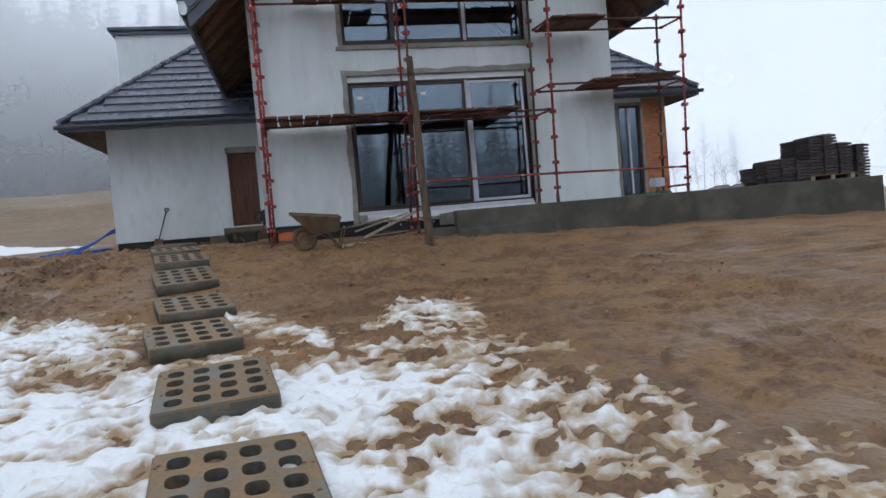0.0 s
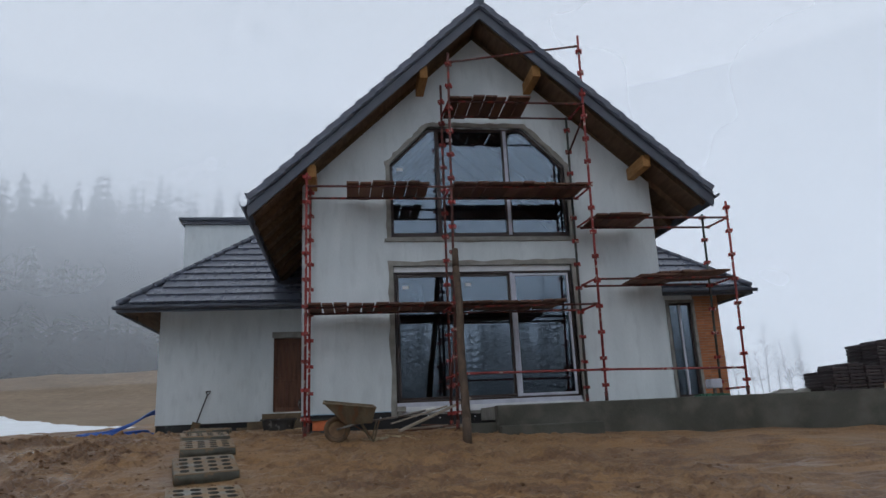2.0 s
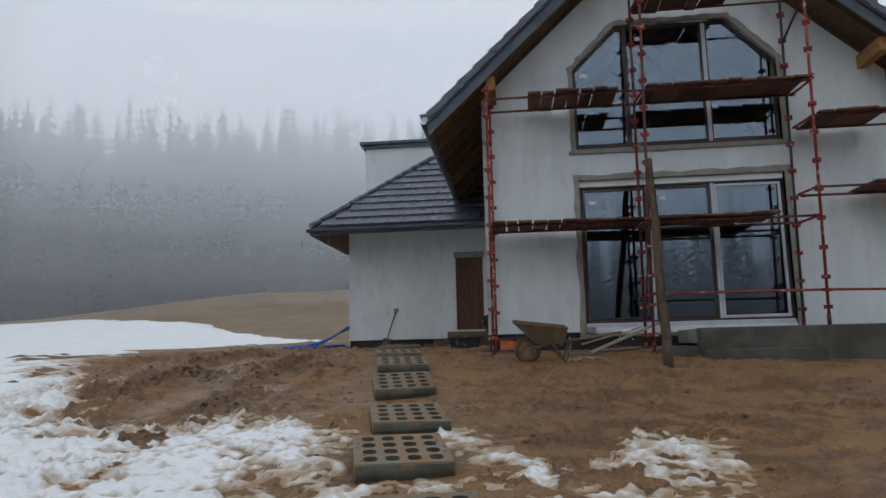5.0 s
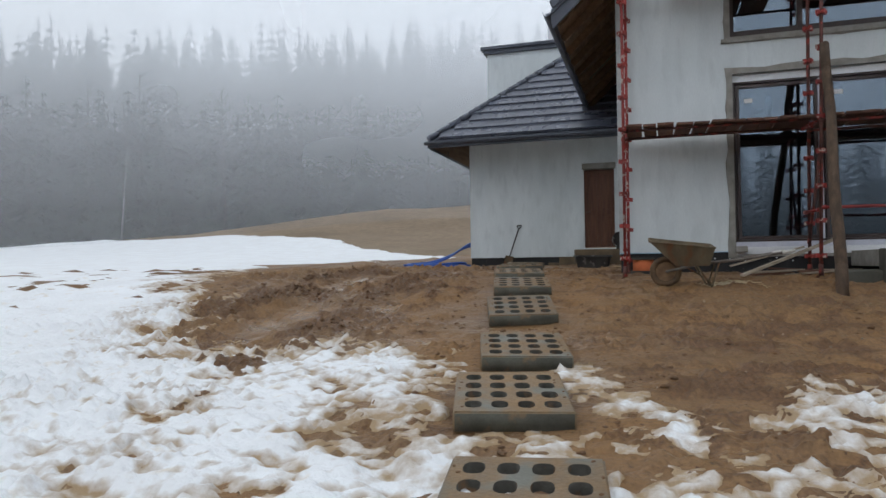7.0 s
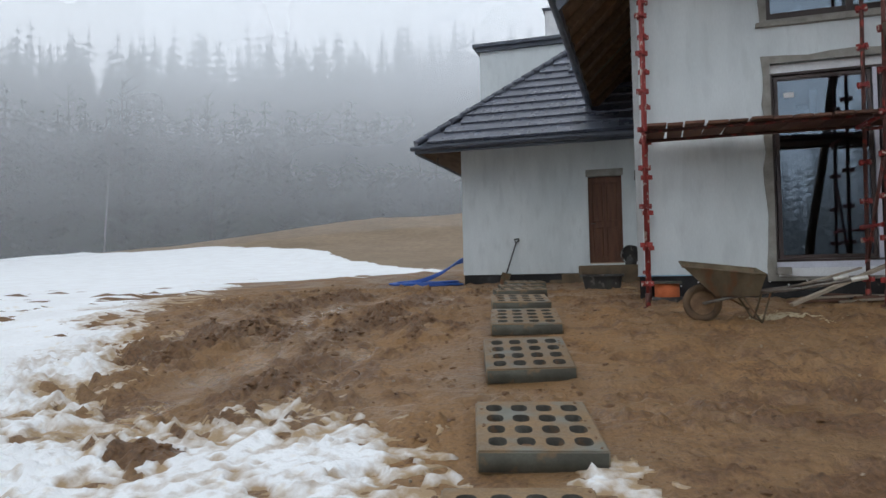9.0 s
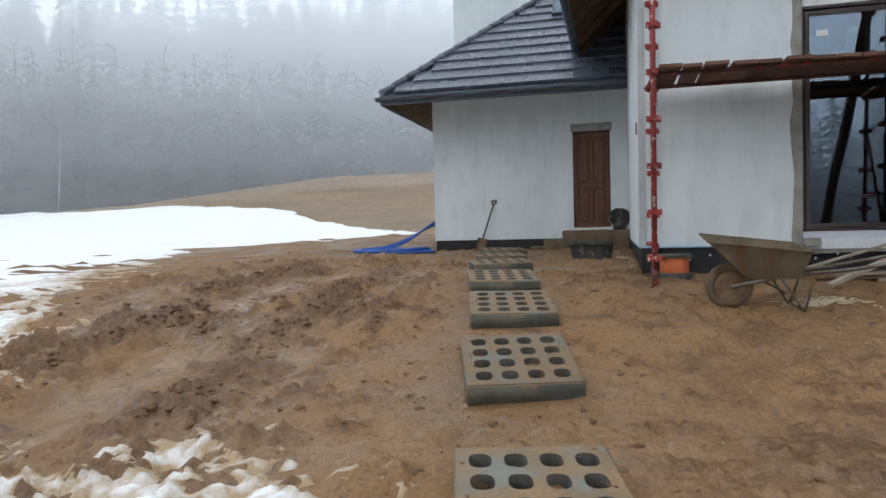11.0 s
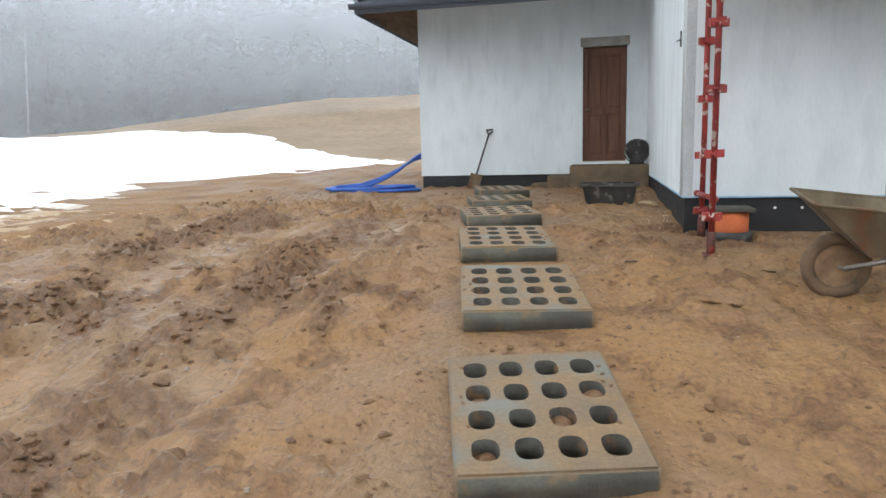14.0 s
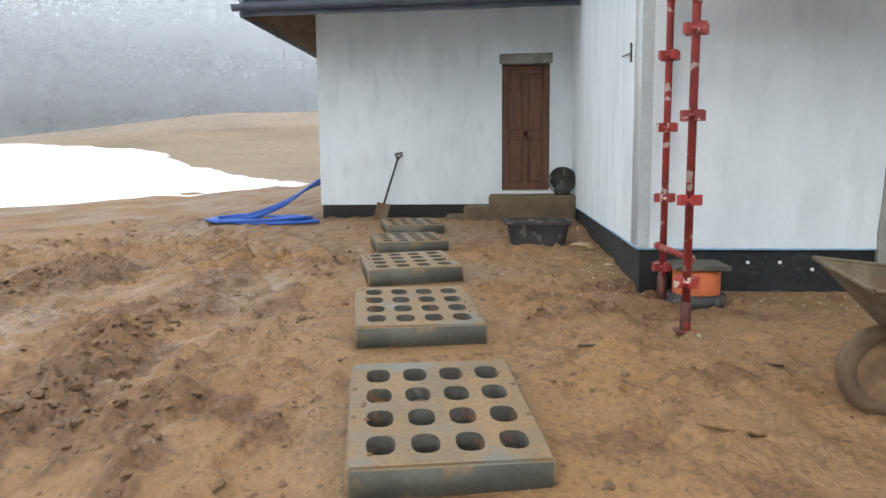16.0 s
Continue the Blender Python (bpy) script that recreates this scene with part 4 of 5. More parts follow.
for z, xa, xb in ((2.33, X1, X2), (2.29, X2, X3), (4.68, X1, X2 + 0.1), (4.68, X2 + 0.1, X3 + 0.1), (6.52, X2 + 0.14, X3 + 0.14), (2.78, X3 + 0.04, X5 + 0.07), (4.03, X3 + 0.08, X5 + 0.1)):
    rail((xa, YO, z), (xb, YO, z))
    rail((xa, YI, z), (xb, YI, z))
rail((X2 + 0.16, YO, 7.40), (X3 + 0.16, YO, 7.88))
rail((X2 + 0.02, YO, 1.05), (X3 + 0.02, YO, 1.03), REDPAINT)
rail((X3 + 0.02, YO, 1.03), (X5 - 0.01, YO, 0.97), REDPAINT)
for x, z in ((X1 + 0.02, 2.33), (X1 + 0.03, 4.68), (X2, 2.31), (X2 + 0.1, 4.68), (X2 + 0.14, 6.52), (X3 + 0.02, 2.29), (X3 + 0.05, 2.80), (X3 + 0.08, 4.05), (X3 + 0.1, 4.68), (X5 + 0.07, 2.78), (X5 + 0.1, 4.03), (X1 + 0.02, 0.50), (X5, 0.60), (X3 + 0.12, 6.52), (X2, 1.02)):
    rail((x, YO, z), (x - 0.05, YI, z), REDPAINT, "transom")
# raking braces
rail((X3 + 0.1, YO, 6.2), (X3 - 0.02, YI, 5.7), RUST, "brace")
rail((X2, YI, 0.55), (X2 + 0.03, YO, 1.9), RUST, "brace")
plank_me = []
for k in range(3):
    bm = bmesh.new()
    box(bm, 0, (0.215, 0.235, 0.19)[k], -0.50, 0.50, 0, 0.038)
    plank_me.append(to_mesh("plank", bm, BOARD, 0.006))


def deck(xa, xb, z, tilt=0.0, wild=0.02):
    x = xa
    while x < xb - 0.1:
        k = random.randrange(3)
        ob = link("plank", plank_me[k], scaffold)
        w = (0.215, 0.235, 0.19)[k]
        ob.matrix_basis = Matrix.Translation(-scaffold.location) @ pose(x, (YO + YI) / 2 + random.uniform(-0.05, 0.05), z + 0.026 + tilt * (x - xa) + random.uniform(0, 0.004), 0, -math.degrees(tilt), random.uniform(-1.5, 1.5))
        x += w + random.uniform(0.008, 0.008 + wild)


deck(X1 + 0.05, 2.75, 2.335, -0.01)
deck(2.92, 4.95, 2.31)
deck(0.90, 2.55, 4.68, 0, 0.03)
deck(2.98, 5.72, 4.68, 0, 0.012)
deck(2.98, 4.55, 6.52, 0, 0.025)
deck(6.60, 7.6, 2.78, 0, 0.01)
deck(7.0, 8.5, 2.835, 0.012, 0.01)
deck(5.84, 7.0, 4.03, 0, 0.01)

# round pole leaning on the scaffold
bm = bmesh.new()
a, b = Vector((2.69, -2.70, gz(2.69, -2.7) - 0.02)), Vector((2.93, -1.10, 3.37))
n = 9
for k in range(n):
    p, q = a.lerp(b, k / n), a.lerp(b, (k + 1) / n)
    w = Vector((0.012 * math.sin(k * 1.3), 0, 0))
    w2 = Vector((0.012 * math.sin((k + 1) * 1.3), 0, 0))
    tube(bm, p + w, q + w2, 0.072 - 0.0012 * k, 12, 0.072 - 0.0012 * (k + 1), k in (0, n - 1))
bmesh.ops.remove_doubles(bm, verts=bm.verts, dist=0.004)
tagged(part("wooden_pole", bm, LOG), "old brown round timber pole leaning on the scaffold", "pole")

# ---- stepping slabs ----
holes = []
for i in range(4):
    for j in range(4):
        hx, hy = -SLAB_W / 2 + 0.13 + i * (SLAB_W - 0.26) / 3, -SLAB_L / 2 + 0.16 + j * (SLAB_L - 0.32) / 3
        holes.append([(hx + 0.057 * math.copysign(abs(math.cos(t)) ** 0.75, math.cos(t)), hy + 0.074 * math.copysign(abs(math.sin(t)) ** 0.75, math.sin(t))) for t in np.linspace(0, 2 * math.pi, 17)[:-1]])
outline = [(-SLAB_W / 2, -SLAB_L / 2), (SLAB_W / 2, -SLAB_L / 2), (SLAB_W / 2, SLAB_L / 2), (-SLAB_W / 2, SLAB_L / 2)]
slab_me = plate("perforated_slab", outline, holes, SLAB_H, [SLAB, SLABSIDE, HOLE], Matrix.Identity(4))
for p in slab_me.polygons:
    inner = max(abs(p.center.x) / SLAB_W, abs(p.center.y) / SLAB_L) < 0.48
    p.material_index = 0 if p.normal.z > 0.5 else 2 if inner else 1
bm = bmesh.new()
bm.from_mesh(slab_me)
bmesh.ops.remove_doubles(bm, verts=bm.verts, dist=0.0005)
bmesh.ops.bevel(bm, geom=[e for e in bm.edges if e.is_manifold and e.calc_face_angle(0) > 0.9 and max(abs(v.co.x) for v in e.verts) > SLAB_W / 2 - 0.01], offset=0.012, segments=2, affect="EDGES")
bm.to_mesh(slab_me)
bm.free()
plug_bm = bmesh.new()
bmesh.ops.create_icosphere(plug_bm, subdivisions=2, radius=1)
for v in plug_bm.verts:
    v.co *= 1 + 0.22 * noise.noise(v.co * 2.3)
    v.co = Vector((v.co.x * 0.055, v.co.y * 0.060, v.co.z * 0.030))
plug_me = to_mesh("mud_plug", plug_bm, CLOD)
crumb_bm = bmesh.new()
bmesh.ops.create_icosphere(crumb_bm, subdivisions=2, radius=1)
for v in crumb_bm.verts:
    v.co *= 1 + 0.35 * noise.noise(v.co * 1.7)
    v.co = Vector((v.co.x * 0.014, v.co.y * 0.009, v.co.z * 0.005))
crumb_me = to_mesh("mud_crumb", crumb_bm, CLOD)
dirt = random.Random(31)


def soil_slab(slab):
    for i in dirt.sample(range(16), 5):
        ob = link("mud_plug", plug_me, slab)
        ob.matrix_basis = pose(-SLAB_W / 2 + 0.13 + (i // 4) * (SLAB_W - 0.26) / 3 + dirt.uniform(-0.02, 0.02), -SLAB_L / 2 + 0.16 + (i % 4) * (SLAB_L - 0.32) / 3 + dirt.uniform(-0.02, 0.03),
                               SLAB_H / 2 - dirt.uniform(0.055, 0.11), dirt.uniform(-15, 15), dirt.uniform(-15, 15), 0)
    for _ in range(9):
        ob = link("mud_crumb", crumb_me, slab)
        ob.matrix_basis = pose(dirt.choice((-1, 1)) * dirt.uniform(0.30, 0.37), dirt.uniform(-0.44, 0.44), SLAB_H / 2 + 0.002, 0, 0, dirt.uniform(0, 360))


for x, y, turn, k in SLABS:
    cx, cy = slab_centre(x, y, turn)
    e = 0.35
    tx = math.degrees(math.atan2(float(land(cx, cy + e) - land(cx, cy - e)), 2 * e))
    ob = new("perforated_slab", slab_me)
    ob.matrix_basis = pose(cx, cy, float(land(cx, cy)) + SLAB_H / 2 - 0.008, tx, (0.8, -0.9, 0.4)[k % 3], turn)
    tagged(ob, "muddy concrete paving slab with sixteen holes, lying on the mud", "paving slab", "stepping slabs to the door")
    soil_slab(ob)

# ---- wheelbarrow ----
def wheelbarrow(m):
    t = thing("wheelbarrow", (0, 0, 0), "rusty mortar-caked wheelbarrow standing on the mud", "wheelbarrow")
    bm = bmesh.new()
    n = 28
    for k in range(n):                                     # tyre
        a0, a1 = 2 * math.pi * k / n, 2 * math.pi * (k + 1) / n
        for j in range(10):
            b0, b1 = 2 * math.pi * j / 10, 2 * math.pi * (j + 1) / 10
            vs = []
            for a, b in ((a0, b0), (a1, b0), (a1, b1), (a0, b1)):
                r = 0.165 + 0.043 * math.cos(b)
                vs.append(bm.verts.new((r * math.cos(a), 0.043 * math.sin(b), 0.208 + r * math.sin(a))))
            bm.faces.new(vs).smooth = True
    bmesh.ops.remove_doubles(bm, verts=bm.verts, dist=0.0005)
    wheel = part("wheel", bm, RUBBER, t, "muddy pneumatic tyre")
    bm = bmesh.new()
    tube(bm, (0, -0.022, 0.208), (0, 0.022, 0.208), 0.132, 24)
    tube(bm, (0, -0.034, 0.208), (0, 0.034, 0.208), 0.075, 20, 0.075)
    tube(bm, (0, -0.05, 0.208), (0, 0.05, 0.208), 0.038, 12)
    part("rim", bm, RIMRUST, wheel, "muddy rusty pressed rim")
    bm = bmesh.new()
    tube(bm, (0, -0.13, 0.208), (0, 0.13, 0.208), 0.011, 8)
    part("axle", bm, STEEL, t)
    for s in (-1, 1):
        bm = bmesh.new()
        pts = [(0, s * 0.13, 0.208), (0.40, s * 0.16, 0.30), (0.95, s * 0.24, 0.36), (1.52, s * 0.29, 0.46)]
        for p, q in zip(pts, pts[1:]):
            tube(bm, p, q, 0.017, 8)
        shaft = part("shaft", bm, STEEL, t, "bent tube shaft")
        bm = bmesh.new()
        tube(bm, (1.40, s * 0.282, 0.438), (1.55, s * 0.292, 0.465), 0.023, 10)
        part("grip", bm, GRIP, shaft, "pale plastic grip")
        bm = bmesh.new()
        tube(bm, (0.38, s * 0.16, 0.295), (0.56, s * 0.22, 0.0), 0.011, 8)
        tube(bm, (0.66, s * 0.20, 0.33), (0.56, s * 0.22, 0.0), 0.011, 8)
        part("leg", bm, BARROW, t)
    bm = bmesh.new()
    tube(bm, (0.56, -0.22, 0.02), (0.56, 0.22, 0.02), 0.01, 8)
    tube(bm, (0.25, 0, 0.27), (0.52, 0.2, 0.12), 0.01, 8)
    part("brace", bm, BARROW, t)
    # tray: a flared tub with thickness
    lo = [(0.13, -0.16, 0.28), (0.54, -0.20, 0.28), (0.54, 0.20, 0.30), (0.13, 0.16, 0.30)]
    hi = [(-0.22, -0.27, 0.61), (0.60, -0.31, 0.51), (0.62, 0.31, 0.57), (-0.20, 0.27, 0.67)]
    bm = bmesh.new()
    rows = []
    for shrinkage, pts in ((0, lo), (0, hi), (0.012, hi), (0.012, lo)):
        mid = sum((Vector(p) for p in pts), Vector()) / 4
        rows.append([bm.verts.new(Vector(p) + (mid - Vector(p)).normalized() * shrinkage + Vector((0, 0, 0.008 if shrinkage and pts is lo else 0))) for p in pts])
    for r in range(3):
        for k in range(4):
            bm.faces.new((rows[r][k], rows[r][(k + 1) % 4], rows[r + 1][(k + 1) % 4], rows[r + 1][k]))
    bm.faces.new(rows[0][::-1])
    bm.faces.new(rows[3])
    tray = part("tray", bm, BARROW, t, "steel tray caked with old mortar")
    bm = bmesh.new()
    for p, q in zip(hi, hi[1:] + hi[:1]):
        tube(bm, p, q, 0.011, 8)
    part("rolled_rim", bm, BARROW, tray)
    t.matrix_basis = m
    return t


wheelbarrow(pose(0.69, -2.15, gz(0.69, -2.15) - 0.015, 0, 0, 3))
bm = bmesh.new()
bar(bm, (1.75, -1.25, gz(1.75, -1.25) + 0.02), (3.15, -0.62, 0.62), 0.075, 0.04)
tagged(part("board", bm, PALEWOOD, None, "", 0.004), "long grey sawn board leaning from the mud to the sill", "board")
bm = bmesh.new()
bar(bm, (1.65, -0.75, 0.22), (2.75, -0.30, 0.50), 0.05, 0.025)
tagged(part("board", bm, PALEWOOD, None, "", 0.004), "thin grey board propped under the window", "board")
for k in range(7):
    bm = bmesh.new()
    x, y = 1.85 + 0.2 * k, -0.45 + 0.1 * (k % 3)
    bar(bm, (x, y, gz(x, y) + 0.03 + 0.03 * (k % 3)), (x + 0.7, y + 0.1 - 0.05 * (k % 4), gz(x, y) + 0.05 + 0.04 * (k % 2)), 0.07, 0.03)
    tagged(part("offcut", bm, PALEWOOD if k % 2 else BOARD, None, "", 0.003), "weathered timber offcut lying under the window", "offcut", "timber offcuts under the window")
bm = bmesh.new()
box(bm, 1.80, 1.98, -0.16, -0.06, 0.43, 0.53)
tagged(part("mortar_block", bm, ROUGHCAST, None, "", 0.012), "small grey block beside the window sill", "block")

# ---- by the corner ----
pipe = thing("inspection_pipe", (0.40, -0.30, 0.06), "orange plastic pipe stub under a board, in a black collar", "pipe stub")
z = gz(0.38, -0.24)
bm = bmesh.new()
tube(bm, (0.38, -0.22, z - 0.05), (0.38, -0.22, z + 0.24), 0.165, 28)
part("riser", bm, CLAY, pipe, "orange ribbed riser")
bm = bmesh.new()
tube(bm, (0.38, -0.22, z - 0.05), (0.38, -0.22, z + 0.06), 0.20, 28)
part("collar", bm, BLACKPLASTIC, pipe, "black plastic collar")
bm = bmesh.new()
box(bm, 0.20, 0.57, -0.40, -0.04, z + 0.242, z + 0.275)
part("cover_board", bm, CONCRETE, pipe, "grey cover board", 0.006)


def tub(x0, x1, y0, y1, h):
    z = gz((x0 + x1) / 2, (y0 + y1) / 2) - 0.01
    t = thing("mortar_tub", ((x0 + x1) / 2, (y0 + y1) / 2, z), "black plastic mortar tub splashed with cement", "tub")
    bm = bmesh.new()
    d = 0.06
    rows = []
    for z1, s, inner in ((0, d, 0), (h, 0, 0), (h, 0.014, 1), (0.02, d + 0.014, 1)):
        rows.append([bm.verts.new(p) for p in ((x0 + s, y0 + s, z + z1), (x1 - s, y0 + s, z + z1), (x1 - s, y1 - s, z + z1), (x0 + s, y1 - s, z + z1))])
    for r in range(3):
        for k in range(4):
            bm.faces.new((rows[r][k], rows[r][(k + 1) % 4], rows[r + 1][(k + 1) % 4], rows[r + 1][k]))
    bm.faces.new(rows[0][::-1])
    bm.faces.new(rows[3])
    part("body", bm, BLACKPLASTIC, t, "", 0.02)
    bm = bmesh.new()
    for a in ((x0 - 0.025, x1 + 0.025, y0 - 0.025, y0), (x0 - 0.025, x1 + 0.025, y1, y1 + 0.025), (x0 - 0.025, x0, y0, y1), (x1, x1 + 0.025, y0, y1)):
        box(bm, *a, z + h - 0.04, z + h)
    part("rim", bm, BLACKPLASTIC, t)


tub(-1.02, -0.30, 2.52, 3.0, 0.31)
bucket = thing("bucket", (-0.16, 5.5, 0.62), "black round plastic basin leaning in the wall corner", "basin")
bm = bmesh.new()
tube(bm, (-0.20, 5.40, 0.84), (-0.12, 5.58, 0.90), 0.20, 24, 0.15)
part("bowl", bm, BLACKPLASTIC, bucket)
bm = bmesh.new()
for k in range(24):
    a0, a1 = 2 * math.pi * k / 24, 2 * math.pi * (k + 1) / 24
    tube(bm, (-0.20 + 0.2 * math.cos(a0), 5.39, 0.84 + 0.2 * math.sin(a0)), (-0.20 + 0.2 * math.cos(a1), 5.39, 0.84 + 0.2 * math.sin(a1)), 0.015, 6)
part("rim", bm, BLACKPLASTIC, bucket)
bm = bmesh.new()
tube(bm, (-0.2, 5.5, 0.60), (-0.17, 5.52, 0.78), 0.12, 12)
part("stand", bm, BLACKPLASTIC, bucket)

# shovel against the garage wall
zs = gz(-3.06, 5.6)
shovel = thing("shovel", (-3.06, 5.65, zs), "short black shovel leaning on the garage wall", "shovel")
bm = bmesh.new()
tube(bm, (-3.04, 5.69, zs + 0.26), (-2.85, 5.99, 1.20), 0.017, 10)
part("shaft", bm, BLACKPLASTIC, shovel)
bm = bmesh.new()
for p, q in (((-2.85, 5.99, 1.20), (-2.89, 6.0, 1.29)), ((-2.85, 5.99, 1.20), (-2.77, 6.0, 1.27)), ((-2.89, 6.0, 1.29), (-2.77, 6.0, 1.30))):
    tube(bm, p, q, 0.015, 8)
part("handle", bm, BLACKPLASTIC, shovel, "d-shaped grip")
bm = bmesh.new()
ax = Matrix.Translation((-3.06, 5.66, zs + 0.14)) @ Matrix.Rotation(radians(-17), 4, "X") @ Matrix.Rotation(radians(11), 4, "Y")
for k in range(6):
    x0, x1 = -0.11 + k * 0.22 / 6, -0.11 + (k + 1) * 0.22 / 6
    c0, c1 = 0.03 * (x0 / 0.11) ** 2, 0.03 * (x1 / 0.11) ** 2
    vs = [bm.verts.new(ax @ Vector(p)) for p in ((x0, -c0, -0.15), (x1, -c1, -0.15), (x1, -c1, 0.14), (x0, -c0, 0.14))]
    ws = [bm.verts.new(v.co + Vector((0, 0.006, 0))) for v in vs]
    bm.faces.new(vs)
    bm.faces.new(ws[::-1])
    for j in range(4):
        bm.faces.new((vs[j], ws[j], ws[(j + 1) % 4], vs[(j + 1) % 4]))
part("blade", bm, BARROW, shovel, "muddy steel blade")


# blue water pipe coiled by the garage corner
def cable(name, pts, r, material, parent=None, label=""):
    cu = bpy.data.curves.new(name, "CURVE")
    cu.dimensions, cu.bevel_depth, cu.bevel_resolution, cu.resolution_u = "3D", r, 2, 6
    sp = cu.splines.new("NURBS")
    sp.points.add(len(pts) - 1)
    for p, q in zip(sp.points, pts):
        p.co = (*q, 1)
    sp.use_endpoint_u, sp.order_u = True, 4
    tmp = bpy.data.objects.new(name, cu)
    scene.collection.objects.link(tmp)
    me = bpy.data.meshes.new_from_object(tmp.evaluated_get(bpy.context.evaluated_depsgraph_get()))
    bpy.data.objects.remove(tmp)
    me.materials.clear()
    me.materials.append(material)
    for p in me.polygons:
        p.use_smooth = True
    return link(name, me, parent, label)


hose = thing("water_pipe", (-4.9, 4.9, gz(-4.9, 4.9)), "loose coil of bright blue plastic water pipe on the mud", "pipe")
pts = []
for k in range(70):
    a = k * 0.55
    rx, ry = 0.80 + 0.10 * math.sin(k * 0.7), 0.42 + 0.06 * math.cos(k * 1.1)
    x, y = -4.85 + rx * math.cos(a) + 0.1 * math.sin(k * 0.21), 5.0 + ry * math.sin(a)
    pts.append((x, y, gz(x, y) + 0.03 + 0.0009 * k))
cable("coil", pts, 0.024, BLUE, hose)
for off in (0.0, 0.16, 0.3):
    cable("strand", [(-5.5 + off, 4.85, 0.27), (-5.0 + off, 5.3, 0.34), (-4.6 + off * 0.5, 6.2, 0.62 + off * 0.5), (-4.30, 7.2, 0.95 + off * 0.3), (-4.26, 8.0, 0.5)], 0.022, BLUE, hose)

# ---- roof tiles stacked on the terrace ----
tb = bmesh.new()
box(tb, 0, 0.32, 0, 0.42, 0, 0.045)
box(tb, 0.02, 0.06, -0.006, 0.42, 0.045, 0.06)
box(tb, 0.16, 0.20, -0.006, 0.42, 0.045, 0.06)
stack_me = to_mesh("tile", tb, STACKTILE, 0.006)


def tile_stack(x, y, z, count):
    t = thing("tile_stack", (x, y, z), "stack of dark brown-grey concrete roof tiles", "tile stack", "tile stacks on the terrace")
    for k in range(count):
        ob = link("tile", stack_me, t)
        ob.matrix_basis = pose(random.uniform(-0.012, 0.012), random.uniform(-0.012, 0.012), k * 0.064, 0, 0, random.uniform(-2, 2))


def pallet(x, y, z):
    t = thing("pallet", (x, y, z), "weathered wooden pallet under roof tiles", "pallet", "pallets on the terrace")
    for k in range(5):
        bm = bmesh.new()
        box(bm, x, x + 1.1, y + k * 0.19, y + k * 0.19 + 0.13, z + 0.10, z + 0.122)
        part("slat", bm, BOARD, t)
    for k in range(3):
        bm = bmesh.new()
        box(bm, x + k * 0.48, x + k * 0.48 + 0.10, y, y + 0.89, z, z + 0.098)
        part("bearer", bm, PALEWOOD, t)


TZ = 0.432
pallet(10.88, -1.72, TZ)
pallet(11.55, -0.80, TZ)
for x, y, dz, count in ((9.66, -1.66, 0, 3), (9.85, -1.74, 0, 7), (10.20, -1.72, 0, 8), (10.54, -1.74, 0, 7), (9.88, -1.26, 0, 6), (10.22, -1.26, 0, 8),
                        (10.90, -1.70, 0.123, 12), (11.26, -1.68, 0.123, 13), (11.62, -1.70, 0.123, 10), (10.92, -1.24, 0.123, 12), (11.27, -1.24, 0.123, 13),
                        (12.02, -1.70, 0, 11), (12.04, -1.24, 0, 11)):
    tile_stack(x, y, TZ + dz, count)
bm = bmesh.new()
for k in range(9):
    box(bm, 8.9 + 0.14 * k, 9.1 + 0.14 * k, -1.3 + 0.05 * (k % 3), -1.05 + 0.04 * (k % 4), TZ, TZ + 0.03 + 0.03 * (k % 3))
tagged(part("rubble", bm, ROUGHCAST, None, "", 0.01), "low heap of broken mortar on the terrace", "rubble", kind="stuff")
bm = bmesh.new()
box(bm, 7.98, 8.22, -0.70, -0.45, TZ + 0.18, TZ + 0.36)
bmesh.ops.bevel(bm, geom=bm.edges[:], offset=0.02, segments=2, affect="EDGES")
bin_ob = tagged(part("small_box", bm, FRAME_PALE), "small pale grey box on a stand on the terrace", "box")
bm = bmesh.new()
box(bm, 8.08, 8.13, -0.60, -0.55, TZ, TZ + 0.18)
part("stand", bm, STEEL, bin_ob)
bm = bmesh.new()
for k in range(5):
    box(bm, 7.35 + k * 0.12, 7.46 + k * 0.12, -1.40, -1.15 + 0.03 * (k % 2), TZ + 0.0, TZ + 0.05 + 0.015 * (k % 2))
tagged(part("green_foil", bm, GREENFOIL, None, "", 0.01), "crumpled green foil on the terrace edge", "foil")

# ---- clods ----
ico = bmesh.new()
bmesh.ops.create_icosphere(ico, subdivisions=2, radius=1)
ico_v = np.array([v.co[:] for v in ico.verts])
ico_f = np.array([[v.index for v in f.verts] for f in ico.faces])
ico.free()
rng = np.random.default_rng(7)
px, py = rng.uniform(-7.2, 6.0, 200000), rng.uniform(-8.0, 4.5, 200000)
heap, ridge, lanes = churned(px, py)
stir = smooth(fbm(px * 1.6, py * 1.6, 3, 14), 0.2, 1.0)
want = 0.24 * smooth(heap, 0.25, 0.9) + 0.045 * stir * smooth(-py, 1.5, 4.0) + 0.012
for sx, sy, turn, _ in SLABS:
    cx, cy = slab_centre(sx, sy, turn)
    near = np.hypot(px - cx, py - cy)
    want = np.where(near < 0.66, 0, want + 0.06 * (near < 0.86))
want = np.where(((px > -0.1) & (py > -0.3)) | ((px > 3.0) & (py > -2.1)) | (snow_depth(px, py) > 0.08), 0, want)
ok = rng.uniform(0, 1, len(px)) < want
px, py, heap = px[ok][:11000], py[ok][:11000], heap[ok][:11000]
size = np.clip(rng.lognormal(-4.65, 0.6, len(px)) * (1 + 0.6 * heap), 0.003, 0.030)
base = ground_z(px, py)
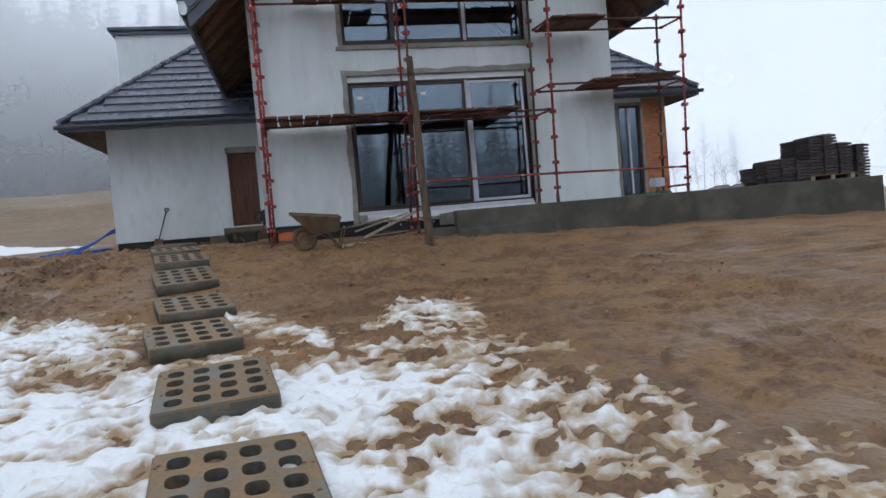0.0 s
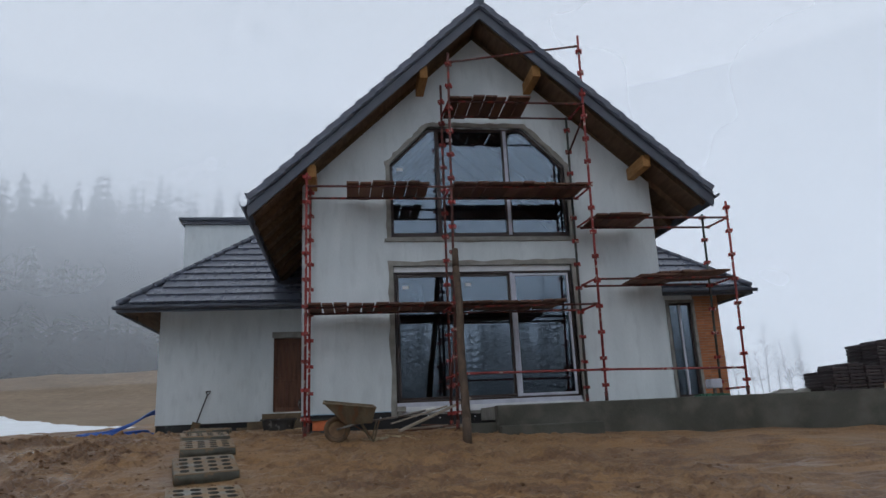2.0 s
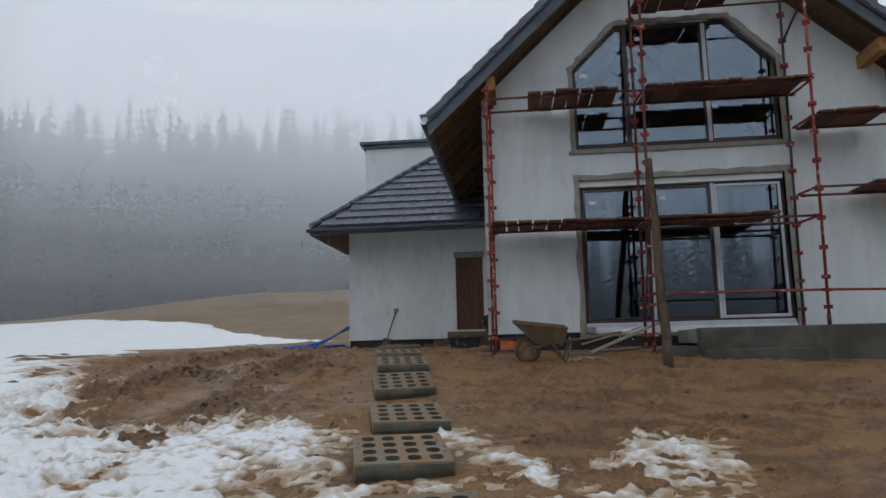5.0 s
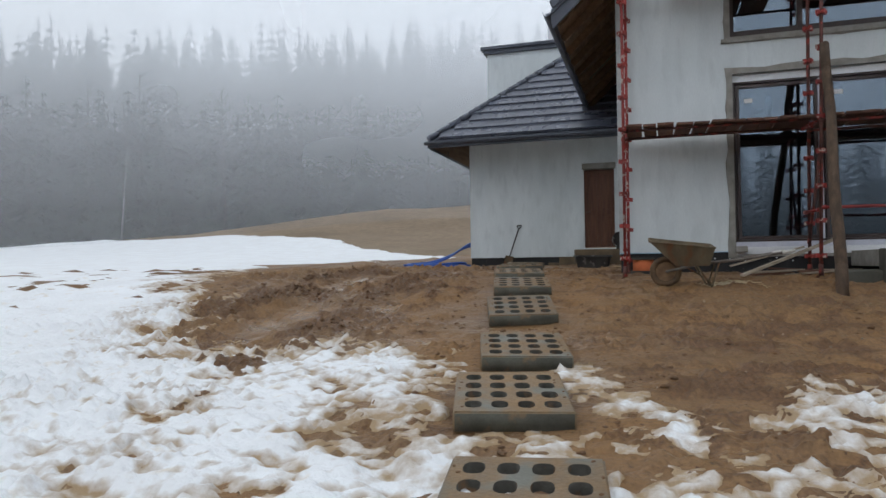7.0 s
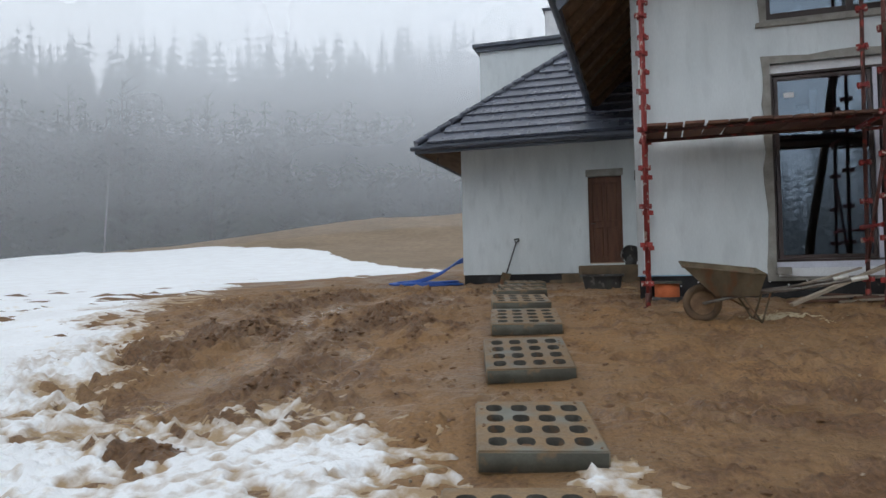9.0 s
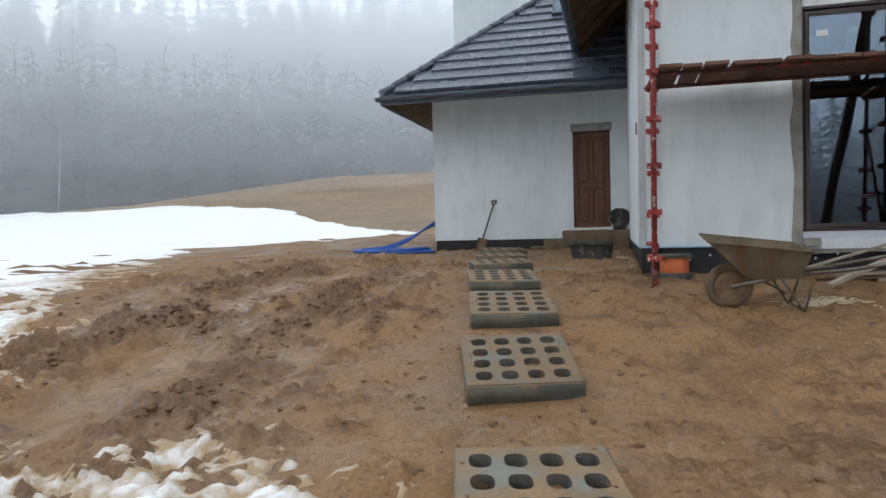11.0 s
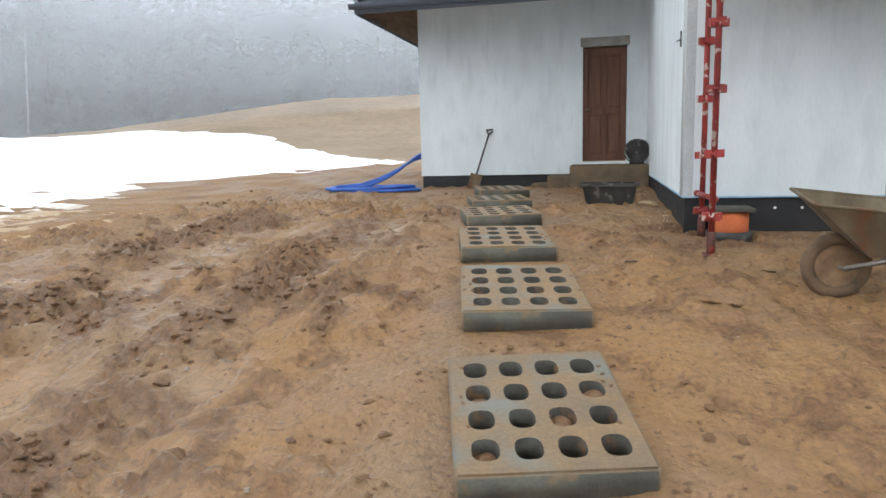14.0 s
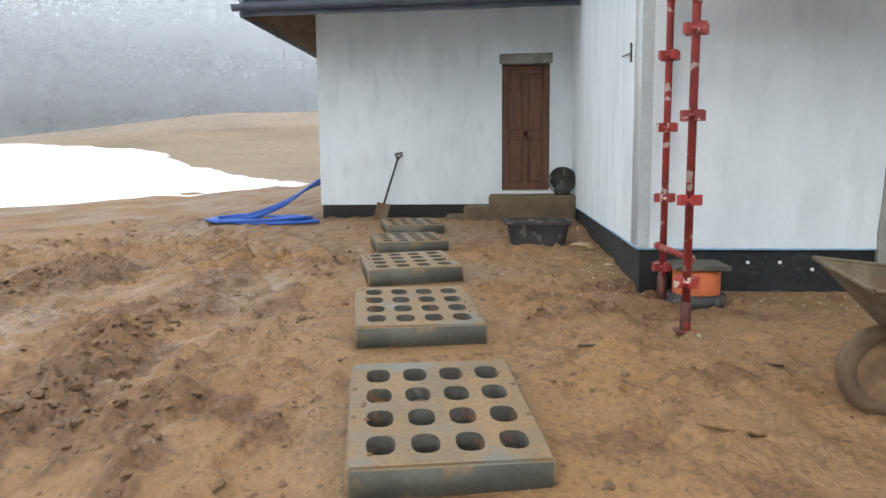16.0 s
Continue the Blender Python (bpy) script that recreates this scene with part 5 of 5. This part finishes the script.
cv = ico_v[None] * (1 + rng.uniform(-0.28, 0.28, (len(px), len(ico_v), 1)))
spin = rng.uniform(0, 6.283, len(px))
cs, sn = np.cos(spin)[:, None], np.sin(spin)[:, None]
ex = rng.uniform(0.8, 1.7, len(px))[:, None]
lx, ly, lz = cv[..., 0] * ex, cv[..., 1], cv[..., 2] * 0.62
vx = px[:, None] + size[:, None] * (lx * cs - ly * sn)
vy = py[:, None] + size[:, None] * (lx * sn + ly * cs)
vz = base[:, None] + size[:, None] * (lz - 0.05)
verts = np.stack([vx, vy, vz], -1).reshape(-1, 3)
tris = (ico_f[None] + np.arange(len(px))[:, None, None] * len(ico_v)).reshape(-1, 3)
me = bpy.data.meshes.new("mud_clods")
me.from_pydata(verts.tolist(), [], tris.tolist())
me.materials.append(CLOD)
tagged(new("mud_clods", me), "dark crumbly clods of churned wet mud", "clods", kind="stuff")

# ---- bits on the mud ----
bits = []
for k in range(260):
    x, y = random.uniform(-5, 6.5), random.uniform(-8, 5.5)
    if (x > 0 and y > -0.2) or (x > 3.3 and y > -2.0):
        continue
    bits.append((x, y, random.uniform(0.004, 0.013)))
for k in range(300):                       # mortar dropped along the foot of the walls
    if k % 3:
        bits.append((random.uniform(0.0, 3.0), -0.02 - abs(random.gauss(0, 0.28)), random.uniform(0.003, 0.010)))
    else:
        bits.append((-0.02 - abs(random.gauss(0, 0.14)), random.uniform(0.0, 5.0), random.uniform(0.003, 0.012)))
bm = bmesh.new()
for x, y, s in bits:
    m = Matrix.Translation((x, y, gz(x, y) + s * 0.3)) @ Euler((random.random() * 3, random.random() * 3, random.random() * 3)).to_matrix().to_4x4()
    box(bm, -s, s, -s * 0.7, s * 0.7, -s * 0.5, s * 0.5, m)
tagged(part("pebbles", bm, PALEWOOD), "scattered pale stones and mortar crumbs on the mud", "pebbles", kind="stuff")
bm = bmesh.new()
for k in range(700):
    x, y = random.gauss(1.58, 0.18), random.gauss(-1.92, 0.08)
    s = random.uniform(0.004, 0.010)
    box(bm, -s, s, -s, s, -0.003, 0.004, Matrix.Translation((x, y, gz(x, y) + 0.005)) @ Matrix.Rotation(random.random() * 6, 4, "Z"))
tagged(part("sawdust", bm, SAWDUST), "pale sawdust spilt behind the wheelbarrow", "sawdust", kind="stuff")
for x, y, l, turn in ((-0.48, -1.33, 0.16, 5), (0.42, -1.62, 0.10, -20)):
    bm = bmesh.new()
    box(bm, -l / 2, l / 2, -0.007, 0.007, -0.006, 0.008, pose(x, y, gz(x, y) + 0.005, 0, 0, turn))
    tagged(part("stick", bm, LOG, None, "", 0.002), "short dark stick lying in the mud", "stick", "sticks in the mud")
for x, y, r in ((-0.17, 2.45, 0.15), (-0.05, 1.2, 0.05), (-0.3, 1.7, 0.04)):
    bm = bmesh.new()
    bmesh.ops.create_icosphere(bm, subdivisions=3, radius=r)
    for v in bm.verts:
        v.co *= 1 + 0.3 * noise.noise(v.co * 9)
        v.co.z *= 0.4
        v.co += Vector((x, y, gz(x, y)))
    tagged(part("snow_clump", bm, SNOW), "small clump of leftover snow by the wall", "snow clump", "snow clumps by the wall")

bm = bmesh.new()
for k in range(6):                         # a warped sheet, its front edge lifted
    x0, x1 = -0.20 + k * 0.053, -0.20 + (k + 1) * 0.053
    za, zb = 0.010 + 0.006 * math.sin(k), 0.010 + 0.006 * math.sin(k + 1)
    g = gz(-0.04, -2.3) - 0.004
    vs = [bm.verts.new(p) for p in ((x0, -2.30 - 0.3 * (x0 + 0.2), g + za), (x1, -2.30 - 0.3 * (x1 + 0.2), g + zb), (x1 + 0.03, -2.12 - 0.3 * (x1 + 0.2), g + 0.012), (x0 + 0.03, -2.12 - 0.3 * (x0 + 0.2), g + 0.012))]
    ws = [bm.verts.new(v.co + Vector((0, 0, 0.012))) for v in vs]
    bm.faces.new(vs[::-1])
    bm.faces.new(ws)
    for j in range(4):
        bm.faces.new((vs[j], vs[(j + 1) % 4], ws[(j + 1) % 4], ws[j]))
bmesh.ops.remove_doubles(bm, verts=bm.verts, dist=0.001)
tagged(part("thin_board", bm, MUD), "thin muddy board pressed into the wet sand", "board")

# ---- woods in the fog ----
def conifer(verts, faces, x, y, z, h, rnd):
    r = h * 0.012 + 0.05
    i = len(verts)
    for zz, rr in ((0, r), (h, 0.03)):
        for k in range(5):
            verts.append((x + rr * math.cos(k * 1.2566), y + rr * math.sin(k * 1.2566), z + zz))
    for k in range(5):
        faces.append((i + k, i + (k + 1) % 5, i + 5 + (k + 1) % 5, i + 5 + k))
    base = rnd.uniform(0.0, 0.10)
    tiers = int(h * 1.1)
    for t in range(tiers):
        f = t / tiers
        zz = z + h * (base + (1 - base) * f)
        reach = h * 0.165 * (1 - f) ** 0.8 * rnd.uniform(0.7, 1.2) + 0.2
        for k in range(9):
            a = rnd.uniform(0, 6.283)
            l, w = reach * rnd.uniform(0.6, 1.15), reach * 0.22
            dx, dy = math.cos(a), math.sin(a)
            j = len(verts)
            verts.extend([(x, y, zz + 0.15), (x + dx * l * 0.6 - dy * w, y + dy * l * 0.6 + dx * w, zz - 0.25 * l), (x + dx * l, y + dy * l, zz - 0.5 * l + rnd.uniform(-0.2, 0.2)), (x + dx * l * 0.6 + dy * w, y + dy * l * 0.6 - dx * w, zz - 0.32 * l)])
            faces.append((j, j + 1, j + 2, j + 3))


def bare(verts, faces, x, y, z, h, rnd):
    def limb(p, q, r0, r1):
        i = len(verts)
        d = (q - p).normalized()
        s = d.orthogonal().normalized()
        u = d.cross(s)
        for c, rr in ((p, r0), (q, r1)):
            for k in range(4):
                v = c + (s * math.cos(k * 1.5708) + u * math.sin(k * 1.5708)) * rr
                verts.append((v.x, v.y, v.z))
        for k in range(4):
            faces.append((i + k, i + (k + 1) % 4, i + 4 + (k + 1) % 4, i + 4 + k))
    p = Vector((x, y, z))
    top = p + Vector((rnd.uniform(-0.6, 0.6), rnd.uniform(-0.6, 0.6), h))
    limb(p, top, 0.05 + h * 0.004, 0.008)
    for k in range(34):
        f = rnd.uniform(0.30, 0.97)
        a = p.lerp(top, f)
        ang, l = rnd.uniform(0, 6.283), h * 0.20 * (1.02 - 0.75 * f) * rnd.uniform(0.6, 1.2)
        b = a + Vector((math.cos(ang) * l, math.sin(ang) * l, l * rnd.uniform(0.5, 1.1)))
        limb(a, b, 0.035, 0.012)
        for _ in range(3):
            c0 = a.lerp(b, rnd.uniform(0.4, 1))
            limb(c0, c0 + Vector((rnd.uniform(-1, 1), rnd.uniform(-1, 1), rnd.uniform(0.1, 1))) * l * 0.4, 0.014, 0.006)


def woods(name, label, make, material, spots, seed):
    rnd = random.Random(seed)
    verts, faces = [], []
    for az, r, h in spots:
        x, y = -r * math.sin(radians(az)), -9 + r * math.cos(radians(az))
        make(verts, faces, x, y, float(land(x, y)) - 0.2, h, rnd)
    me = bpy.data.meshes.new(name)
    me.from_pydata(verts, [], faces)
    me.materials.append(material)
    return tagged(new(name, me), label, "woods", kind="stuff")


rnd = random.Random(4)
fir = []
for count, near, deep, low, tall in ((420, 75, 5, 11, 19), (1100, 78, 11, 17, 26)):
    for _ in range(count):
        fir.append((rnd.uniform(-8, 75), near + deep * rnd.random(), rnd.uniform(low, tall)))
fir += [(rnd.uniform(75, 300), rnd.uniform(66, 84), rnd.uniform(15, 23)) for _ in range(560)]
fir += [(rnd.uniform(-8, 75), rnd.uniform(90, 95), rnd.uniform(16, 24)) for _ in range(260)]
woods("conifer_woods", "dark conifers fading into thick fog", conifer, NEEDLES, fir, 11)
broad = [(rnd.uniform(-8, 75), rnd.uniform(75, 89), rnd.uniform(13, 23)) for _ in range(230)]
broad += [(rnd.uniform(-39, -32), rnd.uniform(84, 94), rnd.uniform(6, 10)) for _ in range(16)]
broad += [(rnd.uniform(-50, -20), rnd.uniform(92, 100), rnd.uniform(4, 7)) for _ in range(16)]
broad += [(rnd.uniform(75, 300), rnd.uniform(64, 90), rnd.uniform(12, 18)) for _ in range(60)]
woods("bare_woods", "bare leafless trees fading into thick fog", bare, TWIGS, broad, 12)
for az, r, h in ((43.5, 74, 12), (41.0, 75.5, 9), (33.0, 76, 8)):
    x, y = -r * math.sin(radians(az)), -9 + r * math.cos(radians(az))
    z = float(land(x, y)) - 0.2
    tree = thing("birch_tree", (x, y, z), "slender pale birch at the edge of the foggy woods", "tree", "birches at the edge of the woods")
    verts, faces = [], []
    bare(verts, faces, x, y, z, h, random.Random(int(az * 10)))
    for name, sel in (("trunk", faces[:4]), ("crown", faces[4:])):
        me = bpy.data.meshes.new(name)
        used = sorted({i for f in sel for i in f})
        at = {i: k for k, i in enumerate(used)}
        me.from_pydata([verts[i] for i in used], [], [tuple(at[i] for i in f) for f in sel])
        me.materials.append(BIRCH if name == "trunk" else TWIGS)
        link(name, me, tree)

# ---- fog ----
# banks that lean over the woods, so that the crowns stand deeper in it than the trunks
for r, thick in ((54, 0.08), (62, 0.11), (70, 0.13), (80, 0.18), (86, 0.24), (92, 0.32), (118, 0.80)):
    verts, faces = [], []
    n = 96
    levels = (-8, 0, 8, 16, 24, 32, 42)
    for k in range(n):
        a = 2 * math.pi * k / n
        for zz in levels:
            lean = r - 0.85 * zz
            verts.append((lean * math.sin(a), -9 + lean * math.cos(a), zz))
    m = len(levels)
    for k in range(n):
        for j in range(m - 1):
            faces.append((k * m + j, ((k + 1) % n) * m + j, ((k + 1) % n) * m + j + 1, k * m + j + 1))
    me = bpy.data.meshes.new("fog")
    me.from_pydata(verts, [], faces)
    for p in me.polygons:
        p.use_smooth = True
    me.materials.append(mist_veil("thin_fog", thick))
    ob = tagged(new("backdrop_fog", me), "bank of thin pale fog among the trees", "fog", kind="structure")
    ob.visible_shadow = False
